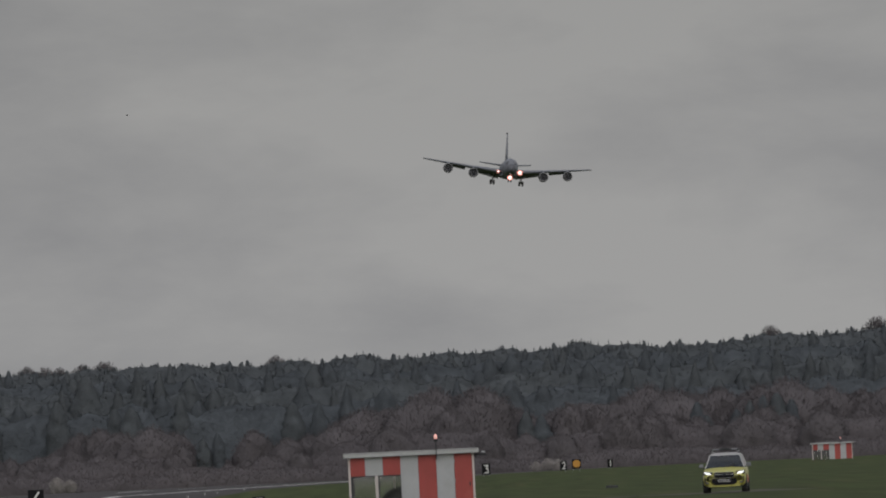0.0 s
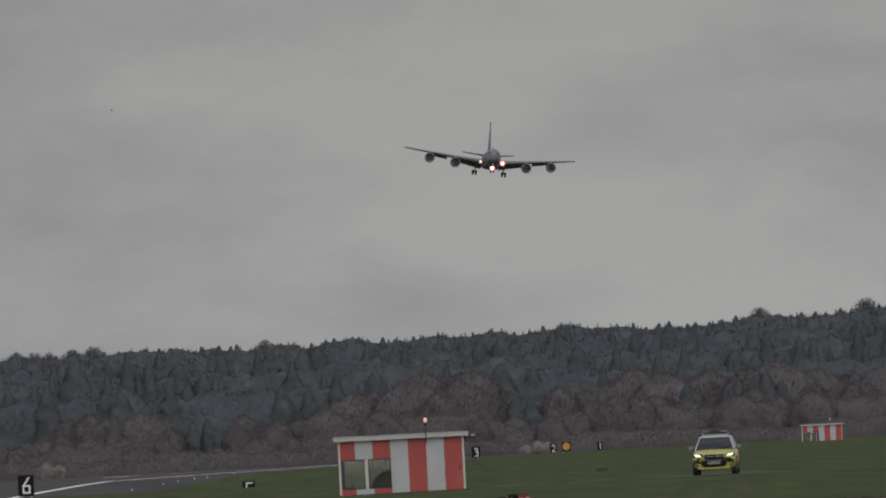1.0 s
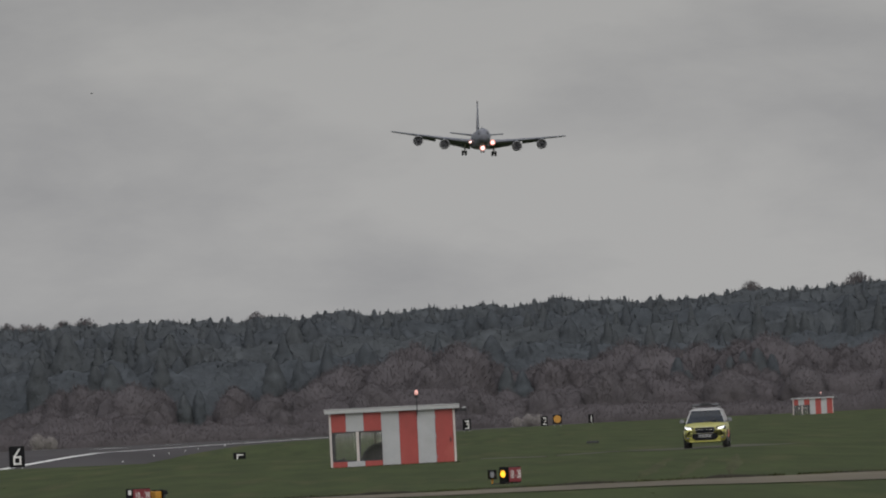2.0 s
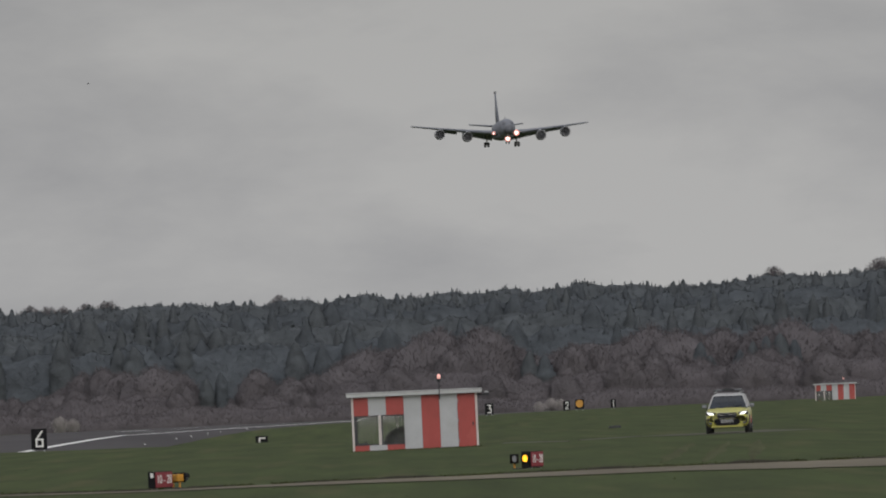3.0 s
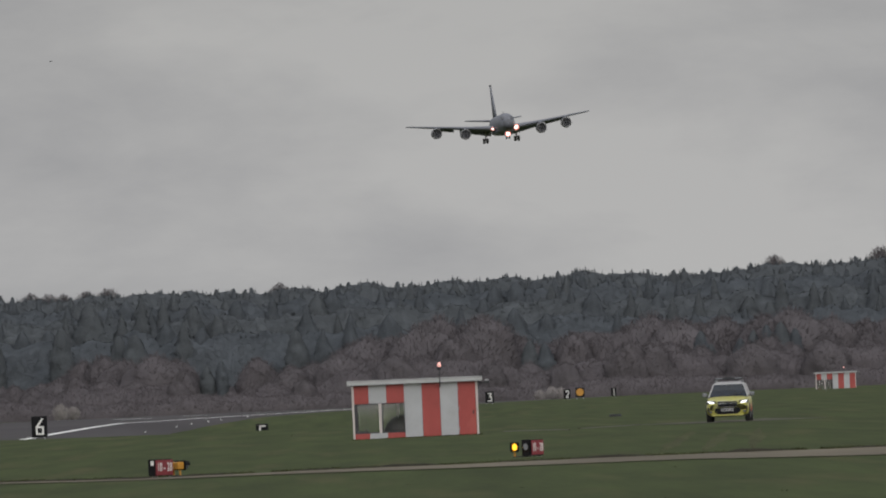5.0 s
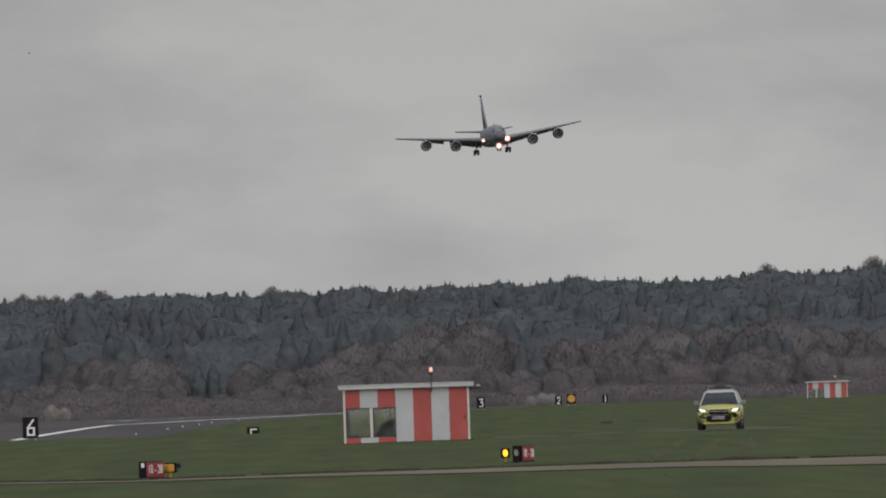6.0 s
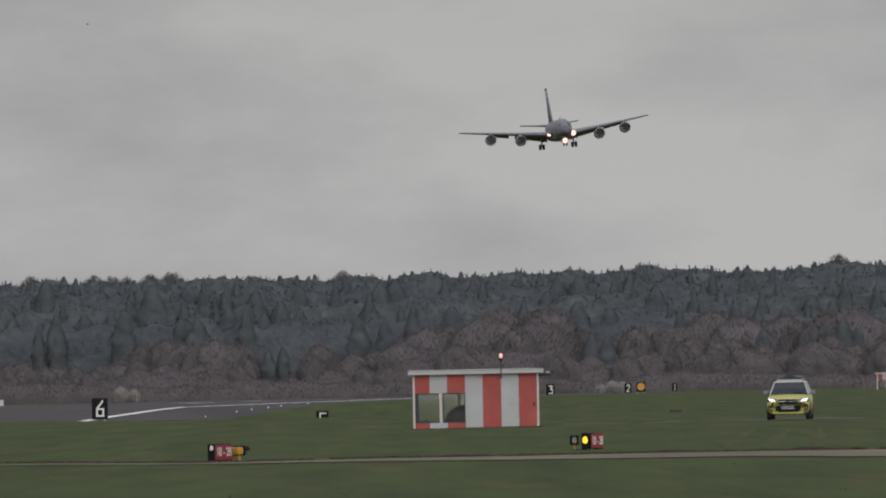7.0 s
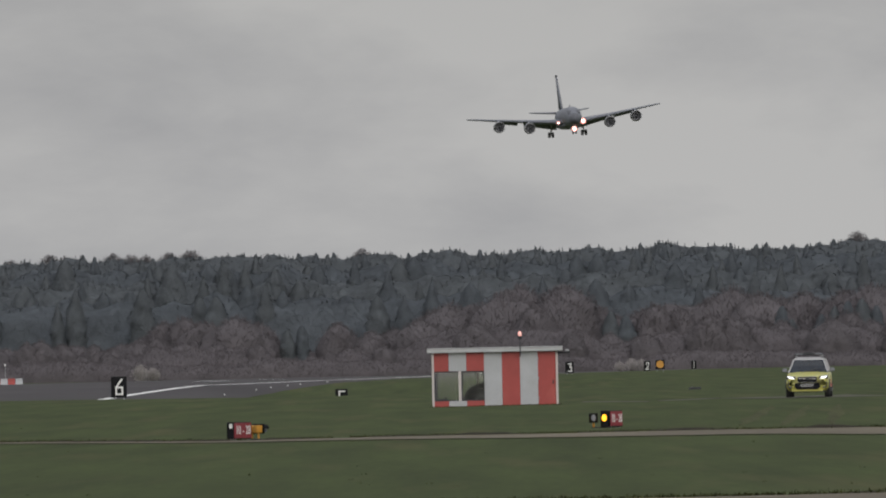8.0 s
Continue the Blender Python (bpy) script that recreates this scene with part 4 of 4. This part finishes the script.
# ---- red and white barrier beside the far side of the runway ----
for k in range(6):
    bx, by = -55.6 - k * 0.98, 2375
    t = thing("barrier_block", pose(bx, by, ground_z(bx, by)), ("white" if k % 2 == 0 else "red") + " painted barrier block in a row", "barrier", "barrier blocks")
    part("body", loft(bmesh.new(), [[(-w, -d, z), (w, -d, z), (w, d, z), (-w, d, z)] for z, w, d in ((0, .47, .3), (.2, .47, .28), (.45, .45, .16), (.85, .44, .13))]), M_WHITE if k % 2 == 0 else M_RED, t)
    part("base_strip", boxes(((0, 0, .03), (.95, .64, .06)), bevel=0.01), M_DARK, t)
t = thing("marker_pole", pose(-57.4, 2376, ground_z(-57.4, 2376)), "thin pale pole with a small lamp", "pole")
bm = bmesh.new()
tube(bm, (0, 0, 0), (0, 0, 2.5), .05, .04, 8)
part("pole", bm, M_STEEL, t)
part("lamp", boxes(((0, 0, 2.6), (.2, .2, .26)), bevel=0.05), M_LETTER, t)

# ---- forest ----
def spray(verts, faces, c, out, size, rng, jitter=.3, slim=.42):
    """One small flat spray of needles at c that lies across the direction out."""
    n = (out + Vector((rng.gauss(0, jitter), rng.gauss(0, jitter), rng.gauss(0, jitter)))).normalized()
    d = n.cross(Vector((rng.gauss(0, 1), rng.gauss(0, 1), rng.gauss(0, 1)))).normalized()
    e = n.cross(d) * size * slim
    d *= size
    i = len(verts)
    verts += [c - d * .5, c + e, c + d, c - e + d * .2]
    faces.append((i, i + 1, i + 2, i + 3))


def twig(verts, faces, c, out, length, rng):
    """One thin bare twig at c that leans up and out along the crown's surface."""
    g = out * .5 + Vector((rng.gauss(0, .35), rng.gauss(0, .35), .75 + rng.gauss(0, .35)))
    e = g.cross(out)
    if e.length < .05:
        e = Vector((1, 0, 0))
    e = e.normalized() * rng.uniform(.035, .075)
    g = g.normalized() * length
    i = len(verts)
    verts += [c - e, c + e, c + g]
    faces.append((i, i + 1, i + 2))


def lump(p, seed, big=.3, small=.2):
    return 1 + big * noise.noise((p.x * .55 + seed * 3.7, p.y * .55, p.z * .45)) + small * noise.noise((p.x * 1.7, p.y * 1.7 + seed, p.z * 1.5))


def mesh_of(name, verts, faces, mat):
    me = bpy.data.meshes.new(name)
    me.from_pydata([tuple(v) for v in verts], [], faces)
    me.materials.append(mat)
    me.shade_smooth()
    return me


def conifer_meshes(seed, height, radius, base, spread, mat):
    """Trunk and crown of one conifer: a dense lumpy crown with sprays all over it and a ragged leader."""
    rng = random.Random(seed)
    bm = bmesh.new()
    tube(bm, (0, 0, -0.4), (0, 0, height * 0.6), 0.22, 0.12, 7)
    tube(bm, (0, 0, height * 0.6), (0, 0, height * 0.97), 0.12, 0.03, 6)
    for _ in range(14):
        u = rng.uniform(base * 0.6, 0.9)
        an, r = rng.uniform(0, 6.28), radius * (1 - u) * rng.uniform(0.6, 1.0) + 0.3
        tube(bm, (0, 0, u * height), (r * math.cos(an), r * math.sin(an), u * height + rng.uniform(-0.3, 0.4)), 0.05, 0.02, 4)
    trunk = bpy.data.meshes.new("trunk")
    bm.to_mesh(trunk)
    bm.free()
    trunk.materials.append(M_BARK)

    def shell(u, an):
        r = radius * min(1.0, ((1.01 - u) / 0.34) ** spread) * (.6 + .4 * min(1.0, u / .3))
        p = Vector((r * math.cos(an), r * math.sin(an), u * height))
        k = lump(p, seed)
        return Vector((p.x * k, p.y * k, p.z))

    verts, faces, rings, seg = [], [], 26, 16
    for j in range(rings + 1):
        u = base * .5 + (1 - base * .5) * j / rings
        for q in range(seg):
            c = shell(u, q * 2 * math.pi / seg)
            verts.append(Vector((c.x * .87, c.y * .87, c.z * .995)))
    for j in range(rings):
        for q in range(seg):
            a, b = j * seg + q, j * seg + (q + 1) % seg
            faces.append((a, b, b + seg, a + seg))
    for _ in range(2200):
        u = base + (1 - base) * rng.random() ** .8
        an = rng.uniform(0, 2 * math.pi)
        c = shell(u, an)
        k = rng.uniform(.85, 1.07)
        spray(verts, faces, Vector((c.x * k, c.y * k, c.z)), Vector((math.cos(an), math.sin(an), .55)), rng.uniform(.2, .38), rng, .15)
    # short shoots round the leader
    for k in range(110):
        u = 1 - .12 * rng.random() ** 1.3
        an, r = rng.uniform(0, 6.28), (1.012 - u) * height * .26
        spray(verts, faces, Vector((r * math.cos(an), r * math.sin(an), u * height)), Vector((math.cos(an), math.sin(an), 0.3)), .24, rng)
    i = len(verts)
    for k in range(3):
        an = k * 2.1
        verts += [Vector((0.13 * math.cos(an), 0.13 * math.sin(an), height * 0.95)), Vector((0.13 * math.cos(an + 1.2), 0.13 * math.sin(an + 1.2), height * 0.95)), Vector((0, 0, height * 1.015))]
        faces.append((i + 3 * k, i + 3 * k + 1, i + 3 * k + 2))
    return trunk, mesh_of("crown", verts, faces, mat)


def bare_meshes(seed, height, width, low, mat, twigs=3600, reach=.7, core=.87):
    """Limbs and the dense twiggy domed crown of one leafless broadleaf tree."""
    rng = random.Random(seed)
    bm = bmesh.new()
    fork = height * (low + 0.06)
    tube(bm, (0, 0, -0.4), (0, 0, fork), 0.2, 0.14, 7)
    for k in range(9 if core else 5):
        an = k * 2.4 + rng.random()
        r = width * rng.uniform(.25, .7)
        mid = Vector((r * .45 * math.cos(an), r * .45 * math.sin(an), fork + (height - fork) * rng.uniform(.25, .45)))
        end = Vector((r * math.cos(an), r * math.sin(an), fork + (height - fork) * rng.uniform(.6, .88)))
        tube(bm, (0, 0, fork * rng.uniform(.6, 1)), mid, 0.1, 0.07, 5)
        tube(bm, mid, end, 0.07, 0.02, 5)
    trunk = bpy.data.meshes.new("limbs")
    bm.to_mesh(trunk)
    bm.free()
    trunk.materials.append(M_BARK)
    z0 = height * low * .95

    def shell(th, ph):
        d = Vector((math.sin(th) * math.cos(ph), math.sin(th) * math.sin(ph), math.cos(th)))
        r = width * (1 + .3 * noise.noise((d.x * 1.8 + seed, d.y * 1.8, d.z * 1.8)) + .12 * noise.noise((d.x * 5, d.y * 5 + seed, d.z * 4)))
        flat = (1 - max(0.0, d.z)) ** .15
        return Vector((d.x * r * flat, d.y * r * flat, z0 + (height - z0) * (.42 + .58 * d.z * (1 + .1 * noise.noise((d.x * 5, d.y * 5, seed)))))), d

    verts, faces, seg, rings = [], [], 20, 14
    if core:
        for j in range(rings + 1):
            for q in range(seg):
                p, d = shell(math.pi * j / rings, 2 * math.pi * q / seg)
                verts.append(Vector((p.x * core, p.y * core, z0 + (p.z - z0) * (core + .06))))
        for j in range(rings):
            for q in range(seg):
                a, b = j * seg + q, j * seg + (q + 1) % seg
                faces.append((a, b, b + seg, a + seg))
    for _ in range(twigs):
        d = Vector((rng.gauss(0, 1), rng.gauss(0, 1), rng.gauss(.2, 1))).normalized()
        p, d = shell(math.acos(d.z), math.atan2(d.y, d.x))
        k = rng.uniform(core - .02, .97) if core else rng.random() ** .4 * .95
        twig(verts, faces, Vector((p.x * k, p.y * k, z0 + (p.z - z0) * k)), d, rng.uniform(.25, reach), rng)
    return trunk, mesh_of("twigs", verts, faces, mat)


def plant(name, meshes, names, x, y, rng, label, category, group, scale=1.0):
    t = thing(name, pose(x, y, ground_z(x, y), 0, 0, rng.uniform(0, 360)), label, category, group)
    t.scale = (scale * rng.uniform(.9, 1.12), scale * rng.uniform(.9, 1.12), scale)
    for n, me in zip(names, meshes):
        shared(n, me, t)
    return t


def skyline(x):
    """Height of the conifers' tops above their ground, rolling slowly along the wood."""
    return 21.1 + 0.35 * math.sin(x * 0.07) + 0.25 * math.sin(x * 0.19 + 1) + (0.016 * x if x > 0 else 0.006 * x) + float(np.interp(x, (-110, -75, -47, -8, 10, 24), (.3, .35, .9, .9, .2, 0)))


def canopy(name, y0, depth, top, mat, label, seed, cover, twiggy=False, tips=0, wave=1.0):
    """A closed depth of growth behind the single trees: an uneven bank that rises from the ground and rounds over, with sprays or twigs on it."""
    rng = random.Random(seed)
    x0, x1, nx, nv = -118.0, 134.0, 340, 26

    def bank(x, v):
        h = top(x)
        a = v * math.pi / 2
        p = Vector((x, y0 + depth * (1 - math.cos(a)), h * math.sin(a)))
        out = Vector((0, -math.cos(a), .35 + math.sin(a)))
        k = wave * (1.3 * noise.noise((x * .22, seed, p.z * .25)) + .34 * noise.noise((x * .7, seed + 5, p.z * .7)))
        p += out * k
        return Vector((p.x, p.y, p.z + ground_z(x, y0))), out.normalized()

    verts, faces = [], []
    for i in range(nx + 1):
        for j in range(nv + 1):
            verts.append(bank(x0 + (x1 - x0) * i / nx, j / nv)[0])
    for i in range(nx):
        for j in range(nv):
            a = i * (nv + 1) + j
            faces.append((a, a + nv + 1, a + nv + 2, a + 1))
    for _ in range(cover):
        c, out = bank(rng.uniform(x0, x1), rng.random() ** .8)
        if twiggy:
            twig(verts, faces, c, out, rng.uniform(.25, .6), rng)
        else:
            spray(verts, faces, c + out * rng.uniform(0, .14), out, rng.uniform(.2, .38), rng, .15)
    for _ in range(tips):
        x = rng.uniform(x0, x1)
        c, _out = bank(x, rng.uniform(.75, 1))
        h, w = rng.uniform(.6, 1.4), rng.uniform(.18, .42)
        for k in range(34):
            f = rng.random() ** 1.4
            an, r = rng.uniform(0, 6.28), w * (1.02 - f) * rng.uniform(.2, 1)
            spray(verts, faces, c + Vector((r * math.cos(an), r * math.sin(an), h * f - .5)), Vector((math.cos(an), math.sin(an), .5)), .34 - .2 * f, rng)
    tagged(new(name, mesh_of(name, verts, faces, mat)), label, "trees", kind="stuff")


# height of the leafless trees along the wood's edge
EDGE_WOOD = ((-112, 6.4), (-75, 6.4), (-53, 7), (-49, 9.6), (-41, 10.8), (-32, 9.6), (-28.5, 5), (-22, 5), (-18, 7.5), (-8, 8), (-4, 11.2), (2, 13.2), (12, 14.3),
             (21, 14), (26, 9.2), (32, 9.2), (37, 12.2), (50, 13), (54, 11.5), (60, 11.5), (72, 12.5), (128, 12.5))


def edge_height(x):
    return float(np.interp(x, [p[0] for p in EDGE_WOOD], [p[1] for p in EDGE_WOOD]))


def build_forest():
    rng = random.Random(11)
    wood = "dense dark conifer wood behind the first trees"
    brush = "tangled brown undergrowth at the wood's edge"
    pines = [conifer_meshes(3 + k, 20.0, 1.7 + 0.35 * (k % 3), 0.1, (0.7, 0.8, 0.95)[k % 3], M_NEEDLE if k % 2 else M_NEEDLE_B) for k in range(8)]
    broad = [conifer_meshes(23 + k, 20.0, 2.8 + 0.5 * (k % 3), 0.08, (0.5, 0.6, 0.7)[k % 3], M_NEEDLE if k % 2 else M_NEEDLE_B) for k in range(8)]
    for row, (y0, n) in enumerate(((3108, 60), (3146, 64), (3186, 70), (3225, 104))):
        for i in range(n):
            x = -112 + (i + rng.uniform(.1, .9)) * 240 / n
            y = y0 + rng.uniform(-12, 12)
            h = skyline(x) * y / 3200 * (0.68, 0.82, 0.925, 0.98)[row] * (1 + rng.gauss(0, (0.08, 0.06, 0.03, 0.015)[row]))
            plant("conifer_tree", rng.choice(pines if row > 2 or rng.random() < .55 else broad), ("trunk", "crown"), x, y, rng, "tall dark green conifer in a dense wood", "tree", "conifers of the wood", h / 20.0)
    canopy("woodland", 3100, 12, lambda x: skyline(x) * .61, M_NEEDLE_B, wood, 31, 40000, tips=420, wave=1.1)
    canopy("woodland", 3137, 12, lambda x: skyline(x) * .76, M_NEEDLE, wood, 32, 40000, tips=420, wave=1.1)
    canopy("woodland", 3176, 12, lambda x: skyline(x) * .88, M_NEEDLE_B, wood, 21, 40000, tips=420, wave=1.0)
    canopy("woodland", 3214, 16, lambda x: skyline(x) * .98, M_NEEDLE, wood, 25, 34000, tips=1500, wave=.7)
    bare = [bare_meshes(40 + k, 9.0, 3.9 + (k % 3) * .7, 0.02, M_TWIG) for k in range(6)]
    for y0, n, hh in ((3040, 56, 0.66), (3074, 60, 1.0)):
        for i in range(n):
            x = -108 + (i + rng.uniform(.1, .9)) * 232 / n
            y = y0 + rng.uniform(-14, 14)
            h = hh * (1 + rng.gauss(0, 0.13)) * edge_height(x)
            plant("bare_tree", rng.choice(bare), ("limb", "twig_crown"), x, y, rng, "leafless brown broadleaf tree at the wood's edge", "tree", "bare trees at the wood's edge", h / 9.0)
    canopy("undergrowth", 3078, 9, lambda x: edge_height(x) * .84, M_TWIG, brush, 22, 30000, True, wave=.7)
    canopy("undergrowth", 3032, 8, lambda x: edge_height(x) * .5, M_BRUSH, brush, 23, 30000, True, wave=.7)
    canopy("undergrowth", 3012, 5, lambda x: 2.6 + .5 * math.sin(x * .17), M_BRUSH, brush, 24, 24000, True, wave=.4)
    # evergreens that stand out before the leafless trees
    for k, (x, h) in enumerate(((56.6, 10.2), (58.2, 8.0), (63.2, 8.8), (65.4, 10.0), (67.6, 10.8), (70.0, 11.2), (72.4, 10.0), (-26.5, 8.0), (-24.0, 8.8), (28.0, 10.0), (30.5, 9.4))):
        plant("evergreen_tree", broad[k % 8], ("trunk", "crown"), x, 3054 + rng.uniform(-3, 3) if x > 40 else 3066, rng, "dark evergreen tree before the leafless wood", "tree", "evergreens at the wood's edge", h / 20.0)
    # leafless crowns that stand above the skyline
    tall = [bare_meshes(70 + k, 22.0, 2.6 + .5 * (k % 2), 0.8, M_TWIG, 4200, .55, 0) for k in range(3)]
    for k, (x, h) in enumerate(((-78.5, 21.2), (-71.5, 22.0), (-68.5, 21.6), (-60.0, 22.0), (-56.8, 21.7), (-54, 21.6), (-50, 22.0), (-46, 22.3), (-14.8, 21.9), (75.3, 23.2), (94.8, 23.8))):
        plant("bare_tree", tall[k % 3], ("limb", "twig_crown"), x, 3310, rng, "leafless grey-brown crown above the conifers", "tree", "bare crowns above the wood", (h + .6) * 3310 / 3200 / 22.0)
    # light shrubs in front of the wood
    pale = [bare_meshes(80 + k, 3.2, 2.0, 0.02, M_TWIG_PALE, 1900, .5, 0) for k in range(2)]
    for x, y, sc in ((25.4, 2660, .5), (27.2, 2665, .62), (28.6, 2662, .56), (-50.2, 2998, .85), (-48.2, 3000, .7)):
        plant("pale_shrub", pale[int(x * 10) % 2], ("limb", "twig_crown"), x, y, rng, "pale leafless shrub beyond the grass", "shrub", "pale shrubs", sc)


build_forest()


# ---- grass tufts, too many to count ----
def on_paving(x, y):
    if along(TAXI_NEAR, x) - .5 < y < along(TAXI_FAR, x) + .5 or y < along([(-60, 268), (3.6, 267), (7, 266.5), (60, 262)], x) + .5:
        return True
    return y > 900 and x < sign_line(y) - 10


def build_tufts():
    rng = random.Random(5)
    verts, faces = [], []

    def tuft(x, y, h):
        z = ground_z(x, y)
        for _ in range(3):
            dx, dy, w = rng.gauss(0, .04), rng.gauss(0, .3), rng.uniform(.008, .022)
            hh = h * rng.uniform(.5, 1.1)
            i = len(verts)
            verts.extend(((x + dx - w, y + dy, z - .01), (x + dx + w, y + dy, z - .01), (x + dx + rng.gauss(0, .3) * hh, y + dy + rng.gauss(0, .1), z + hh)))
            faces.append((i, i + 1, i + 2))

    for _ in range(60):
        y = 1.0 / rng.uniform(1 / 1000.0, 1 / 262.0)
        x = y * rng.uniform(-.027, .033)
        if not on_paving(x, y):
            tuft(x, y, rng.uniform(.015, .04) * (1 + .6 * noise.noise((x * .35, y * .02, 0))))
    for _ in range(3600):
        x = rng.uniform(-16, 18)
        if noise.noise((x * .9, 3.1, 0)) > -.35:
            tuft(x, along(TAXI_FAR, x) + rng.uniform(.6, 5), rng.uniform(.03, .09))
    for _ in range(420):
        tuft(HUT_PLACE[0] + rng.uniform(-2.6, 2.6), HUT_PLACE[1] - 1.4 - rng.uniform(0, .8), rng.uniform(.02, .06))
    for _ in range(1600):
        x = rng.uniform(-9, 10)
        tuft(x, along([(-60, 268), (3.6, 267), (7, 266.5), (60, 262)], x) + rng.uniform(.6, 2), rng.uniform(.04, .09))
    me = bpy.data.meshes.new("grass_tufts")
    me.from_pydata(verts, [], faces)
    me.materials.append(M_BLADE)
    tagged(new("grass_tufts", me), "uneven winter grass tufts along the paving", "grass", kind="stuff")


build_tufts()


motions()
